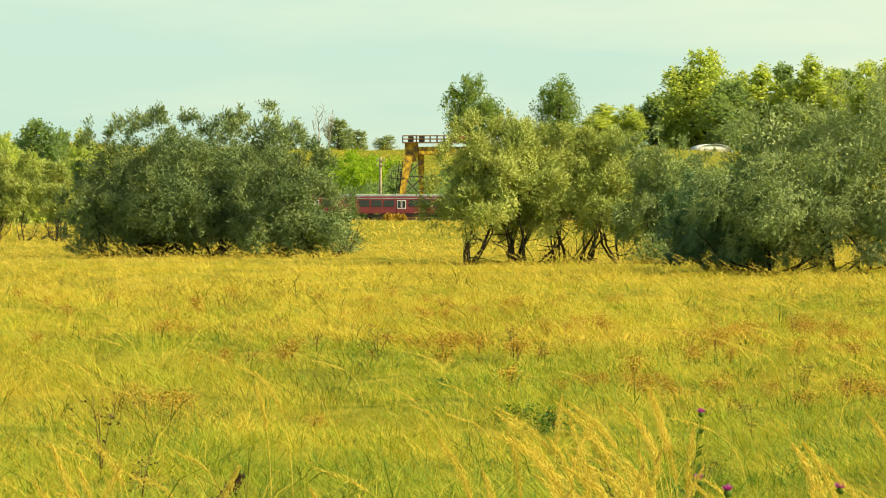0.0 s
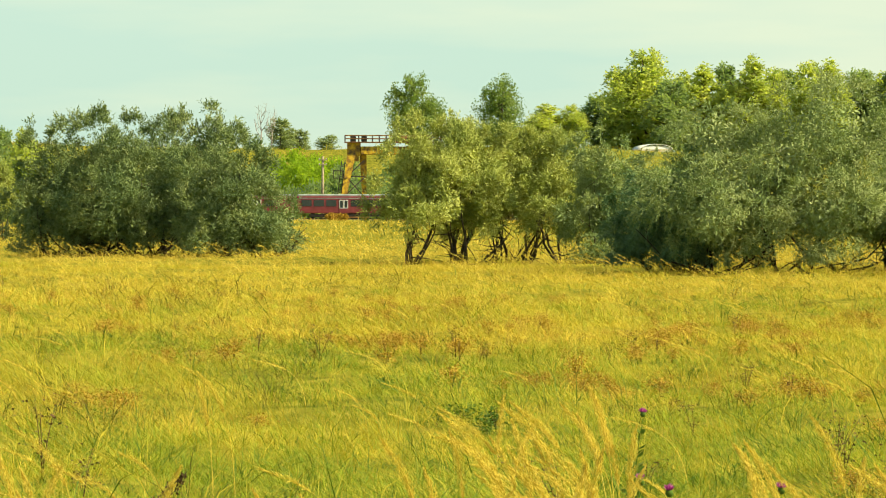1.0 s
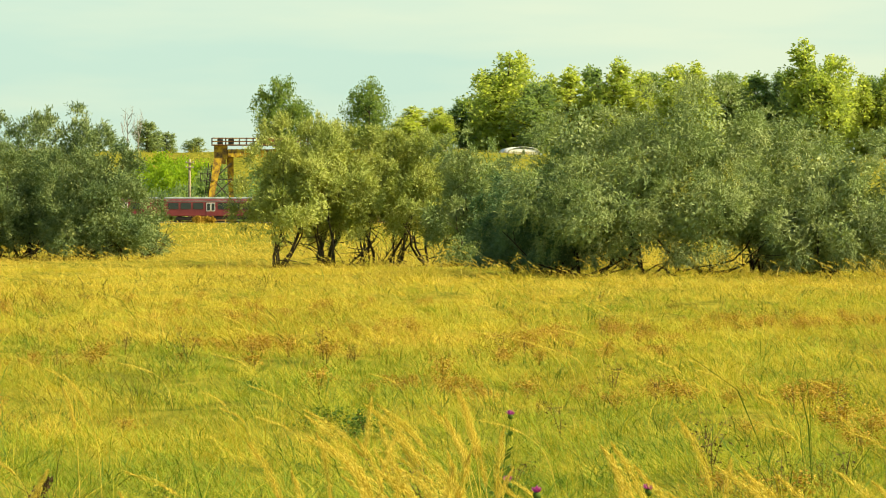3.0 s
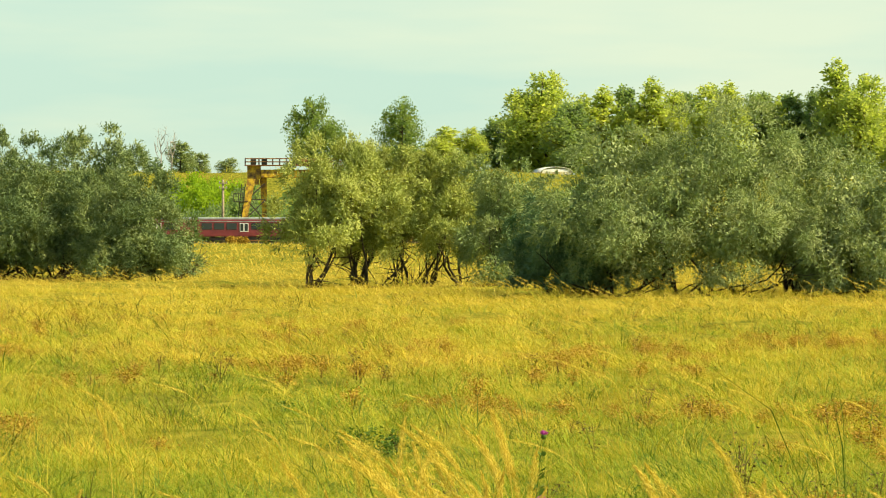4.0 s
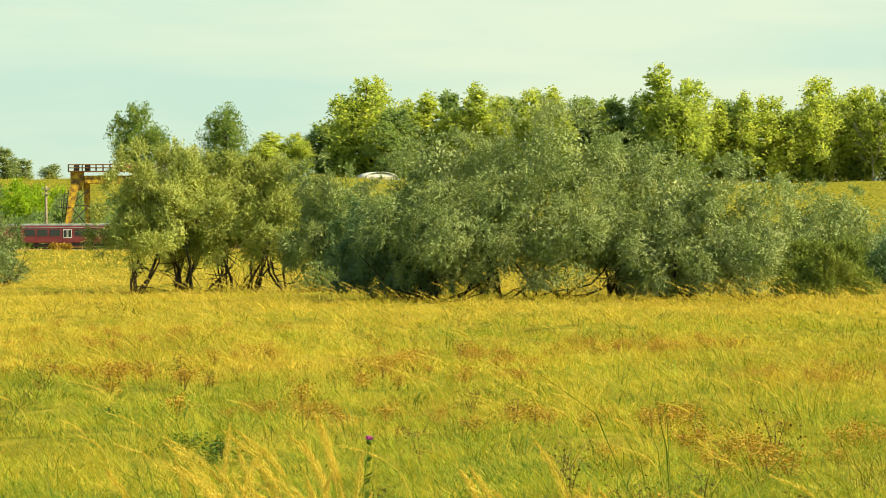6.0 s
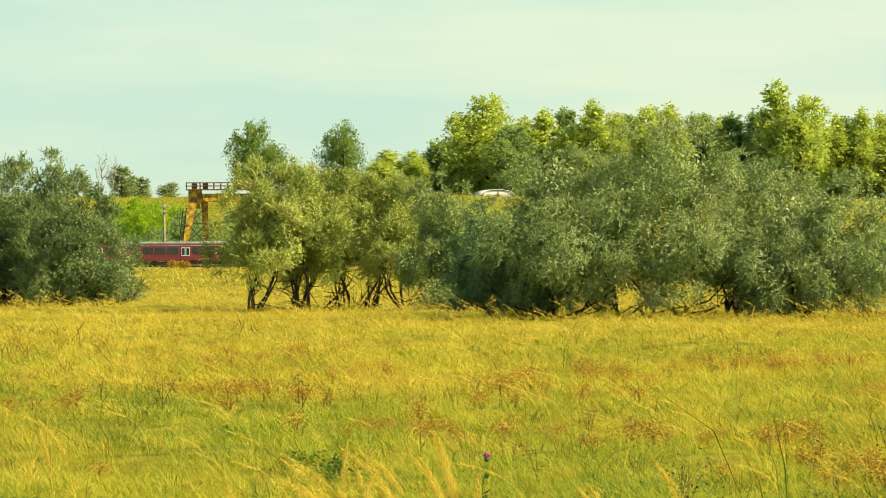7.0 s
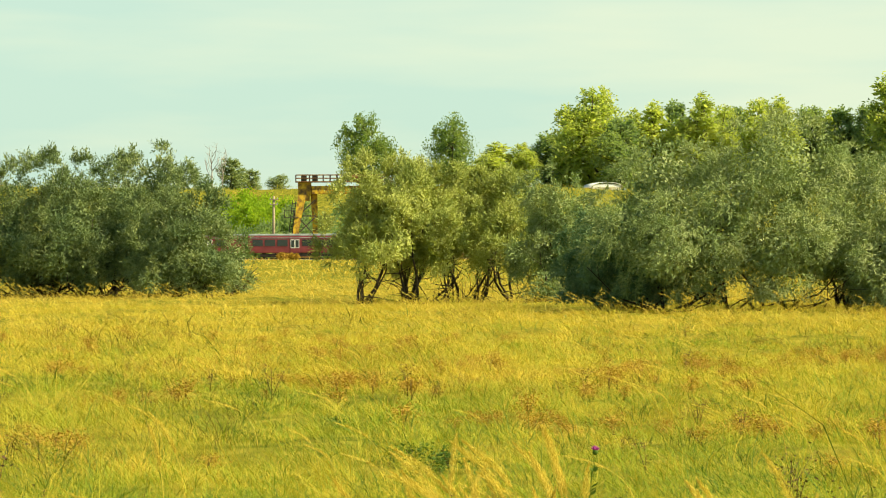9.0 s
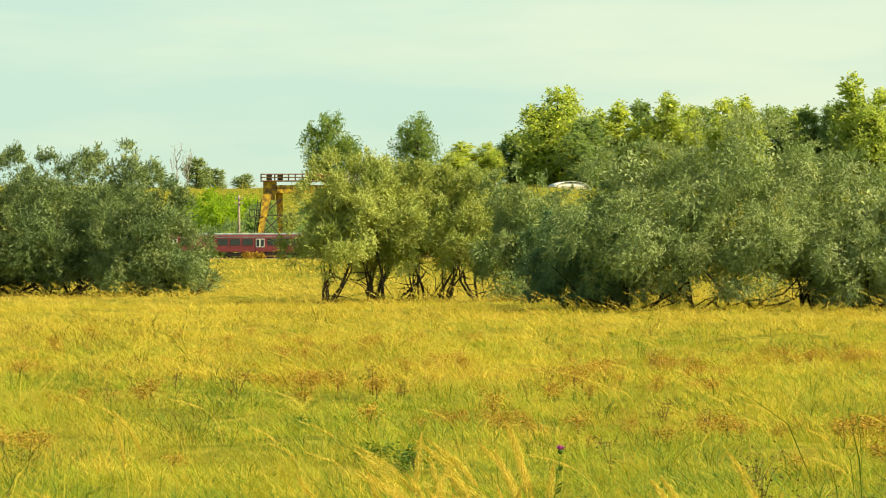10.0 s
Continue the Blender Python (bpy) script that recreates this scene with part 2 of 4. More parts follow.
def unit(v):
    return v / (np.linalg.norm(v, axis=-1, keepdims=True) + 1e-9)


def leaves(C, D, L, W, rng, face=None, turn=0.8):
    """Lozenge leaves from the points C along the directions D, their blades turned roughly towards face."""
    n = len(C)
    aim = unit(rng.normal(size=(n, 3)))
    if face is not None:
        aim = unit(aim * turn + face)
    S = unit(np.cross(D, aim))
    N = np.cross(D, S)
    L, W = np.broadcast_to(L, n)[:, None], np.broadcast_to(W, n)[:, None]
    V = np.stack([C, C + D * L * 0.45 + S * W * 0.5, C + D * L + N * L * 0.12, C + D * L * 0.45 - S * W * 0.5], 1).reshape(-1, 3)
    return V, np.arange(4 * n).reshape(n, 4)


# ---- ground ----


def smooth(a, b, v):
    s = np.clip((v - a) / (b - a), 0, 1)
    return s * s * (3 - 2 * s)


def speckle(x, y, k):
    """A smooth chance pattern from 0 to 1 with cells one unit wide."""
    x, y = np.asarray(x, float), np.asarray(y, float)
    xi, yi = np.floor(x), np.floor(y)
    fx, fy = x - xi, y - yi
    fx, fy = fx * fx * (3 - 2 * fx), fy * fy * (3 - 2 * fy)

    def corner(a, b):
        v = np.sin(a * 127.1 + b * 311.7 + k * 74.7) * 43758.5453
        return v - np.floor(v)
    return (corner(xi, yi) * (1 - fx) + corner(xi + 1, yi) * fx) * (1 - fy) + (corner(xi, yi + 1) * (1 - fx) + corner(xi + 1, yi + 1) * fx) * fy


def ground_z(x, y):
    x, y = np.asarray(x, float), np.asarray(y, float)
    roll = 0.05 * np.sin(x * 0.31 + 1.3) * np.sin(y * 0.17) + 0.04 * np.sin(x * 0.11 + y * 0.07)
    near = 1 - smooth(140, 200, y)
    hummocks = 0.15 * (speckle(x * 0.75, y * 0.45, 1) - 0.5) + 0.09 * (speckle(x * 1.9, y * 1.3, 2) - 0.5)
    roll = roll + hummocks * smooth(13, 24, y)
    ridge = 13.2 - 0.011 * x + 0.35 * np.sin(x * 0.05) + 0.2 * np.sin(x * 0.17 + 1)
    return roll * near + ridge * smooth(575, 700, y)


gx = np.concatenate([np.linspace(-2500, -220, 20), np.linspace(-200, -25, 36), np.linspace(-20, 30, 121), np.linspace(35, 260, 46), np.linspace(280, 2500, 20)])
gy = np.concatenate([np.linspace(-600, -10, 12), np.linspace(0, 8, 5), np.linspace(8.5, 60, 104), np.linspace(61, 140, 80), np.linspace(143, 800, 95), np.linspace(830, 4200, 24)])
GX, GY = np.meshgrid(gx, gy)
V = np.stack([GX, GY, ground_z(GX, GY) - 0.05 * (1 - smooth(140, 200, GY))], -1).reshape(-1, 3)
ii = np.arange(len(gx) * len(gy)).reshape(len(gy), len(gx))
F = np.stack([ii[:-1, :-1], ii[:-1, 1:], ii[1:, 1:], ii[1:, :-1]], -1).reshape(-1, 4)
tagged(new("ground", mesh_of("ground", V, F, M_GROUND, True)), "yellow-green meadow ground rising to a grassy ridge", "ground", kind="structure")


def at(bearing, distance):
    """The place on the ground at a bearing (degrees to the right of straight ahead) and a distance."""
    a = radians(bearing)
    x, y = distance * math.sin(a), distance * math.cos(a)
    return x, y, float(ground_z(x, y))


# ---- grass ----


def field(n, near, far, left, right, rng, power):
    """Chance places in the sector between two bearings; power sets how they thin out with distance."""
    u = rng.random(n)
    d = near * (far / near) ** (u ** power)
    a = np.radians(left + (right - left) * rng.random(n))
    return d * np.sin(a), d * np.cos(a), d


def patchy(x, y, s, k):
    """An uneven pattern from 0 to 1 over the plan; s sets how fine it is."""
    u, v = x * s * 0.45, y * s * 0.3
    p = 0.55 * speckle(u, v, k) + 0.28 * speckle(u * 2.3 + 5, v * 2.3, k + 1) + 0.17 * speckle(u * 5.1, v * 5.1 + 3, k + 2)
    return np.clip(0.5 + 1.9 * (p - 0.5), 0, 1)


def green(x, y):
    """How fresh and low the grass stands, from 0 to 1: green hollows in the dry meadow, and shadowed spots put in as
    colour.
    """
    p = 0.55 * patchy(x, y, 0.6, 0.4) ** 1.5
    # the first few spots paint shadow between the tussocks as greener growth
    for bearing, distance, wide, deep in ((-1.9, 41, 1.5, 2.4), (0.1, 38, 1.9, 2.8), (2.0, 33.5, 1.7, 2.6), (0.8, 31, 1.2, 2.0), (5.9, 27, 1.5, 2.2), (10.5, 34, 2.6, 6.0), (12.0, 24, 1.6, 5.0), (-3.0, 21, 1.4, 3.5), (-6.0, 26, 1.0, 2.5), (4.5, 22, 1.2, 3.0), (8.0, 23, 1.2, 3.0), (1.5, 18, 1.0, 2.0), (-4.5, 44, 1.5, 3.0), (5.5, 62, 2.5, 4.0)):
        a = radians(bearing)
        p = p + 0.8 * np.exp(-((x - distance * math.sin(a)) / wide) ** 2 - ((y - distance * math.cos(a)) / deep) ** 2)
    return np.clip(p, 0, 1)


def blades(x, y, h, w, lx, ly, rng):
    """Bent tapering blades of two faces each, leaning by (lx, ly)."""
    n = len(x)
    z = ground_z(x, y) - 0.02
    a = rng.random(n) * 2 * math.pi
    S = np.stack([np.cos(a), np.sin(a), np.zeros(n)], 1) * (w / 2)[:, None]
    B = np.stack([x, y, z], 1)
    mid = B + np.stack([lx * 0.32, ly * 0.32, h * 0.58], 1)
    tip = B + np.stack([lx, ly, h * (1 - 0.12 * rng.random(n))], 1)
    V = np.stack([B, mid + S, tip, mid - S], 1).reshape(-1, 3)
    k = (np.arange(n) * 4)[:, None]
    F = np.concatenate([k + np.array([0, 1, 3]), k + np.array([1, 2, 3])], 1).reshape(-1, 3)
    return V, F


def hash_of(text):
    return sum((k + 3) * ord(ch) for k, ch in enumerate(text))


def sward(name, tufts, per, near, far, mat, h, w, spread, lean, power, keep, label, left=-8.6, right=14.0):
    """Grass in tufts, each with its own height, slant and tone."""
    rng = np.random.default_rng(hash_of(name))
    x, y, d = field(tufts, near, far, left, right, rng, power)
    ok = rng.random(tufts) < keep(x, y)
    x, y, d = x[ok], y[ok], d[ok]
    k = len(x)
    tall = h * np.exp(rng.normal(size=k) * 0.45) * (0.55 + 0.85 * patchy(x, y, 2.6, 2.0)) * (1 - 0.22 * smooth(35, 95, d) + 0.22 * smooth(150, 260, d))
    tall = tall * (1 - 0.2 * green(x, y))
    size = spread * np.clip(d / 40, 0.8, 3.0) * (0.5 + rng.random(k))
    slant = rng.random(k) * 2 * math.pi
    tone = np.clip(0.6 * patchy(x, y, 1.5, 4.3) + 0.5 * rng.random(k) - 0.05, 0, 1)
    j = np.repeat(np.arange(k), per)
    n = len(j)
    a, r = rng.random(n) * 2 * math.pi, np.sqrt(rng.random(n))
    bx, by = x[j] + np.cos(a) * r * size[j], y[j] + np.sin(a) * r * size[j]
    bh = tall[j] * (0.5 + 0.6 * rng.random(n))
    q = lean * bh * (0.3 + rng.random(n))
    lx = q * (np.cos(a) * r * 0.9 + np.cos(slant[j]) * 0.7 + rng.normal(size=n) * 0.45 - 0.25)
    ly = q * (np.sin(a) * r * 0.9 + np.sin(slant[j]) * 0.7 + rng.normal(size=n) * 0.45)
    wide = w * np.clip(d[j] / 48, 0.6, 10.0) * (0.6 + 0.8 * rng.random(n))
    t = np.repeat(np.clip(0.72 * tone[j] + 0.28 * rng.random(n), 0, 1), 2)
    V, F = blades(bx, by, bh, wide, lx, ly, rng)
    return tagged(new(name, mesh_of(name, V, F, mat, tone=t)), label, "grass", kind="stuff")


sward("meadow_grass", 27000, 15, 13, 105, M_GRASS, 0.15, 0.0068, 0.19, 1.8, 0.95, lambda x, y: 0.9 - 0.6 * green(x, y), "thick yellow-green meadow grass in uneven tufts")
sward("fresh_grass", 15500, 15, 13, 75, M_GREEN, 0.14, 0.0066, 0.18, 1.6, 1.0, lambda x, y: 0.12 + 0.88 * green(x, y), "short fresh green grass in the hollows of the meadow")
sward("dry_grass", 14000, 7, 13, 105, M_STRAW, 0.24, 0.0032, 0.2, 1.4, 0.85, lambda x, y: 0.12 + 0.75 * patchy(x, y, 1.1, 5.1) * (1 - 0.8 * green(x, y)), "golden dry grass stalks bent by the wind")
sward("pale_grass", 12500, 10, 66, 165, M_STRAW, 0.21, 0.0048, 0.3, 2.0, 1.0, lambda x, y: 0.55 + 0.45 * patchy(x, y, 0.7, 3.3), "thick golden grass at the foot of the shrubs")
sward("far_meadow_grass", 8000, 6, 155, 520, M_STRAW, 0.26, 0.009, 0.4, 1.6, 1.0, lambda x, y: 0.4 + 0.6 * patchy(x, y, 0.12, 0.4), "golden dry grass of the far meadow before the railway")
# the dark herb colour also stands in for shadow between the tufts
sward("low_herbs", 11000, 9, 13, 90, M_WEED, 0.17, 0.009, 0.16, 1.5, 0.9, lambda x, y: 0.1 + 0.85 * green(x, y) * patchy(x, y, 2.1, 1.1), "low dark green herbs between the grass tufts")
sward("weed_clumps", 6500, 12, 14, 95, M_STALKS, 0.20, 0.0075, 0.16, 1.6, 0.85, lambda x, y: smooth(0.62, 0.86, patchy(x, y, 1.7, 2.6)) * 0.7, "dark brownish-green weed clumps scattered through the meadow grass")
sward("sorrel", 9000, 8, 27, 92, M_RUST, 0.17, 0.0062, 0.22, 1.5, 0.9, lambda x, y: smooth(0.56, 0.82, patchy(x, y, 0.8, 7.7)) * smooth(28, 40, y) * (1 - 0.8 * green(x, y)), "drifts of rust-brown withered sorrel in the meadow")
sward("ridge_grass", 3000, 6, 660, 712, M_GRASS, 0.7, 0.004, 0.3, 0.5, 1.0, lambda x, y: 0.3 + 0.7 * patchy(x, y, 0.1, 0.7), "dry yellow grass along the top of the ridge")

# ---- trees and shrubs ----


DOME = [(0.02, 0.42, 1.00, 0.24, 0.08), (-0.25, 0.34, 0.93, 0.20, 0.02), (0.27, 0.36, 0.94, 0.20, 0.0), (-0.38, 0.05, 0.60, 0.15, -0.06), (0.38, 0.05, 0.58, 0.16, -0.04),
        (0.14, 0.02, 0.50, 0.17, -0.33), (-0.16, 0.06, 0.62, 0.16, -0.26), (0.04, 0.30, 0.78, 0.16, -0.20), (-0.02, 0.1, 0.7, 0.3, 0.2)]


LOW_FRONT = [(-0.31, 0.0, 0.44, 0.17, -0.24), (0.33, 0.0, 0.46, 0.17, -0.24), (0.0, 0.0, 0.42, 0.19, -0.16), (-0.12, 0.0, 0.5, 0.26, 0.1), (0.2, 0.0, 0.5, 0.24, 0.1)]


def shrub(name, m, h, w, mat, seed, label, group="", stems=9, leaf=(0.112, 0.030), skirt=0.14, rise=0.3, dense=1.0, full=False):
    """A many-stemmed shrub: masses of leafy boughs over bent stems. rise: how far its shoots stand up (+) or hang (-)."""
    rng = np.random.default_rng(seed)
    ob = thing(name, m, label, "bush" if h < 3 else "tree", group)
    # masses of the crown, each of them an uneven mound of boughs
    flip = 1 if rng.random() < 0.5 else -1
    C, R = [], []
    for fx, low, high, half, fy in DOME + (LOW_FRONT if full else []):
        fx, half = fx * flip + rng.normal() * 0.035, half * (1.1 if full else 1.0) * (0.85 + 0.3 * rng.random())
        low = skirt + low * (1 - skirt) * (0.7 + 0.5 * rng.random())
        high = high * (0.92 + 0.10 * rng.random())
        C.append((fx * w, fy * w + rng.normal() * 0.03 * w, h * (low + high) / 2))
        R.append((half * w, half * w * 0.9, h * max(0.12, (high - low) / 2)))
    C, R = np.array(C), np.array(R)
    area = R[:, 0] * R[:, 2]
    # boughs on the mounds
    nb = int(26 + 5.6 * w * h)
    k = rng.choice(len(C), nb, p=area / area.sum())
    D = unit(rng.normal(size=(nb, 3)) + (0, 0, 0.12))
    D = unit(np.sign(D) * np.abs(D) ** 0.88) * (1 + 0.12 * (np.abs(D).sum(1, keepdims=True) - 1))
    P = C[k] + D * R[k] * (0.76 + 0.26 * rng.random(nb) ** 1.5)[:, None]
    P[:, 2] = np.maximum(P[:, 2], h * skirt + 0.12)
    out = unit((P - C[k]) / R[k] ** 2)
    size = (0.16 + 0.20 * rng.random(nb)) * min(1.35, max(0.7, w / 3.6))
    # upright leaders break the outline
    if rise > 0.2:
        tops = np.argsort(-(P[:, 2] + 0.9 * rng.random(nb)))[:int(5 + 2.2 * w)]
        for step, small in ((0.28, 0.13), (0.46, 0.10), (0.62, 0.07)):
            lift = step * (0.5 + 0.5 * rng.random(len(tops)))
            P = np.concatenate([P, P[tops] + np.stack([rng.normal(size=len(tops)) * 0.07, rng.normal(size=len(tops)) * 0.07, lift * min(1, h / 4)], 1)])
            out = np.concatenate([out, unit(out[tops] + (0, 0, 0.5))])
            size = np.concatenate([size, np.full(len(tops), small)])
        nb = len(P)
    # shoots stand on the outer side of each bough
    ns = int(nb * 54 * dense)
    j = rng.choice(nb, ns, p=size ** 1.7 / (size ** 1.7).sum())
    d = unit(rng.normal(size=(ns, 3)) * 0.75 + out[j] * 0.75 + (0, 0, 0.25))
    start = P[j] + d * (size[j] * (0.55 + 0.5 * rng.random(ns)))[:, None]
    hang = rng.normal(size=ns) * 0.35 + rise
    heading = unit(d * 0.7 + out[j] * 0.35 + np.stack([np.zeros(ns), np.zeros(ns), hang], 1) + rng.normal(size=(ns, 3)) * 0.25)
    length = 0.14 + 0.26 * rng.random(ns) ** 2
    per = 7
    f = np.linspace(0.05, 1.0, per)
    S = (start[:, None] + heading[:, None] * (length[:, None] * f)[:, :, None]).reshape(-1, 3)
    S[:, 2] -= np.tile(f ** 2, ns) * (0.09 if rise < 0.2 else 0.03)
    Dl = unit(np.repeat(heading, per, 0) * 0.9 + rng.normal(size=(len(S), 3)) * 0.5)
    face = np.repeat(unit(d * 0.8 + out[j] * 0.6), per, 0)
    keep = S[:, 2] > 0.2
    S, Dl, face = S[keep], Dl[keep], face[keep]
    # broad shaded leaves fill the mounds
    ni = int(2000 * w * h / 4)
    k = rng.choice(len(C), ni, p=area / area.sum())
    di = unit(rng.normal(size=(ni, 3)))
    inner = C[k] + di * R[k] * (0.66 * rng.random(ni) ** 0.4)[:, None]
    ok = inner[:, 2] > h * skirt + 0.1
    inner, di = inner[ok], di[ok]
    outer_leaves = leaves(S, Dl, leaf[0] * (0.7 + 0.6 * rng.random(len(S))), leaf[1] * (0.8 + 0.5 * rng.random(len(S))), rng, face, 0.65)
    inner_leaves = leaves(inner, unit(rng.normal(size=inner.shape)), 0.13 * min(1, w / 4), 0.062 * min(1, w / 4), rng, di)
    part("crown", mesh_of("crown", *join(outer_leaves, inner_leaves), mat), ob)
    # stems fan outwards from one or more stools
    stools = np.array([0.0]) if w < 3 else np.array([-0.2, 0.2]) * w if w < 4.5 else np.array([-0.27, 0.02, 0.28]) * w
    for s in range(stems):
        stool = stools[s % len(stools)] + rng.normal() * 0.03 * w
        near = P[np.abs(P[:, 0] - stool) < 0.36 * w]
        target = near[rng.integers(0, len(near))] * (1, 1, 0.85)
        foot = np.array([stool + rng.normal() * 0.07, rng.normal() * 0.12, -0.1])
        if s % 4 == 3:  # a low bare limb
            side = -1 if stool < 0 or (stool == 0 and rng.random() < 0.5) else 1
            target = np.array([stool + side * w * (0.26 + 0.16 * rng.random()), -w * 0.16 * rng.random(), h * (0.15 + 0.14 * rng.random())])
        q = np.linspace(0, 1, 7)[:, None]
        bow = np.array([(target[0] - foot[0]) * 0.25, (target[1] - foot[1]) * 0.25, -0.12 * h]) * np.sin(q * math.pi)
        line = foot + (target - foot) * q + bow * 0.4 + rng.normal(size=(7, 3)) * 0.05 * (q > 0.05)
        r0 = (0.020 + 0.036 * rng.random()) * min(1.3, h / 4)
        pieces = [tube(line, r0 * (1 - 0.75 * q[:, 0]), 6)]
        for tw in range(6):
            i = rng.integers(1, 6)
            end = line[i] + unit(rng.normal(size=3) + (0, 0, 0.4)) * (0.4 + 0.5 * rng.random())
            pieces.append(tube([line[i], (line[i] + end) / 2 + rng.normal(size=3) * 0.05, end], [r0 * 0.4, r0 * 0.28, r0 * 0.12], 4))
        part("stem", mesh_of("stem", *join(*pieces), M_BARK, True), ob)
    return ob


def tree(name, m, h, w, mat, seed, label, group="", bole=0.04, top=0.75, clumps=90, per=34, leaf=0.36, wide_at=0.4, bark=None, leaders=3):
    """A tree with one tapered bole, limbs to its clumps, and a crown of many leaf tufts. top: how pointed the crown is."""
    rng = np.random.default_rng(seed)
    ob = thing(name, m, label, "tree", group)
    # several leaders of unequal height make up the crown
    lead = [(0.0, 0.0, 1.0, 1.0 if leaders == 1 else 0.62)]
    for k in range(leaders - 1):
        a = rng.random() * 2 * math.pi
        lead.append((math.cos(a) * w * 0.26, math.sin(a) * w * 0.26, 0.62 + 0.3 * rng.random(), 0.42 + 0.2 * rng.random()))
    lead = np.array(lead)
    pick = rng.choice(leaders, clumps, p=lead[:, 3] / lead[:, 3].sum())
    v = rng.random(clumps) ** 0.85 * 0.96
    prof = np.where(v < wide_at, np.sqrt(np.clip(0.45 + 0.55 * v / wide_at, 0, 1)), np.clip(1 - (np.clip(v - wide_at, 0, 1) / (1 - wide_at)) ** 1.7, 0, 1) ** top)
    a = rng.random(clumps) * 2 * math.pi
    lump = 0.85 + (0.42 if leaders == 1 else 0.3) * np.sin(a * 3 + v * 9 + seed) * np.sin(v * 14 + seed * 2.0)
    r = w / 2 * lead[pick, 3] * prof * (0.4 + 0.6 * rng.random(clumps) ** 0.5) * lump
    z = h * (bole + (lead[pick, 2] - bole) * v)
    P = np.stack([lead[pick, 0] * (0.3 + 0.7 * np.minimum(1, v * 2)) + r * np.cos(a), lead[pick, 1] * (0.3 + 0.7 * np.minimum(1, v * 2)) + r * np.sin(a), z], 1)
    size = w * (0.05 + 0.055 * rng.random(clumps)) * (0.55 + 0.45 * prof)
    out = unit(P - np.stack([lead[pick, 0] * 0.6, lead[pick, 1] * 0.6, z - 0.05 * h], 1))
    j = np.repeat(np.arange(clumps), per)
    d = unit(rng.normal(size=(len(j), 3)) * 0.8 + out[j] * 0.6 + (0, 0, 0.2))
    S = P[j] + d * (size[j] * 1.15 * np.minimum(1.15, np.abs(rng.normal(size=len(j)))))[:, None] * (1, 1, 1.7)
    S[:, 2] = np.clip(S[:, 2], h * 0.03, None)
    D = unit(d * 0.5 + rng.normal(size=(len(S), 3)) * 0.6 + np.array([0, 0, 0.8]))
    ni = clumps * 8
    k = rng.integers(0, clumps, ni)
    inner = P[k] * (0.72, 0.72, 0.97) + rng.normal(size=(ni, 3)) * w * 0.03
    inner[:, 2] = np.clip(inner[:, 2], h * 0.03, h * 0.9)
    outer_leaves = leaves(S, D, leaf * (0.7 + 0.7 * rng.random(len(S))), leaf * (0.5 + 0.4 * rng.random(len(S))), rng, unit(d + out[j] * 0.5), 1.3)
    part("crown", mesh_of("crown", *join(outer_leaves, leaves(inner, unit(rng.normal(size=inner.shape)), leaf * 2.4, leaf * 1.4, rng)), mat), ob)
    q = np.linspace(0, 0.8, 9)
    sway = np.cumsum(rng.normal(size=(9, 2)) * 0.012 * h, axis=0)
    line = np.stack([sway[:, 0] * q, sway[:, 1] * q, q * h - 0.3], 1)
    pieces = [tube(line, 0.014 * h * (0.9 - q), 8)]
    for k in range(0, clumps, 5):
        z0 = max(0.06 * h, P[k][2] - 0.16 * h)
        i = min(7, int(z0 / h / 0.115))
        g = np.array([line[i][0], line[i][1], z0])
        mid = (g + P[k]) / 2 + (0, 0, -0.02 * h)
        pieces.append(tube([g, mid, P[k]], [0.005 * h, 0.0035 * h, 0.0012 * h], 4))
    part("trunk", mesh_of("trunk", *join(*pieces), bark or M_BARK, True), ob)
    return ob


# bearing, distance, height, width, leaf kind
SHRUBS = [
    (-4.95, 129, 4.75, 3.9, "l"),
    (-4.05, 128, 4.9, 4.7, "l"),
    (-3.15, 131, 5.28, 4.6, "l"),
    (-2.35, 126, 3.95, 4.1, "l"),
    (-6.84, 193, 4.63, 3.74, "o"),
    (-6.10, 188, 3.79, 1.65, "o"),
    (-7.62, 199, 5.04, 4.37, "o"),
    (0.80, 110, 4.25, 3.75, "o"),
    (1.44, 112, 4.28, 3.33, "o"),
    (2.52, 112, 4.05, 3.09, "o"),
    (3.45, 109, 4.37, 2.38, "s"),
    # the next two "d" shrubs stand for the big oleaster's shaded left side
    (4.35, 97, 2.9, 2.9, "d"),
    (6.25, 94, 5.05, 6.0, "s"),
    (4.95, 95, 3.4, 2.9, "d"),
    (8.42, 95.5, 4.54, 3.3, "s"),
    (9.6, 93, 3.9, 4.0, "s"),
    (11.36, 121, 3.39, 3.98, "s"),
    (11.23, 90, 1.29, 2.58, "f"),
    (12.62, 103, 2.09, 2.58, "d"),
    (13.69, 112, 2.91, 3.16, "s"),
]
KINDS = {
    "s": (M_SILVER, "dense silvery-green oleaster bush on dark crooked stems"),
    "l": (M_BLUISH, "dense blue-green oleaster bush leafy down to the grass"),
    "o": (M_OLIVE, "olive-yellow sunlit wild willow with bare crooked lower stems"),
    "d": (M_SHADELEAF, "deep green shrub with low hanging twigs, shade put into its leaf colour"),
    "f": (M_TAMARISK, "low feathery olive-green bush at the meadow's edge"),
}
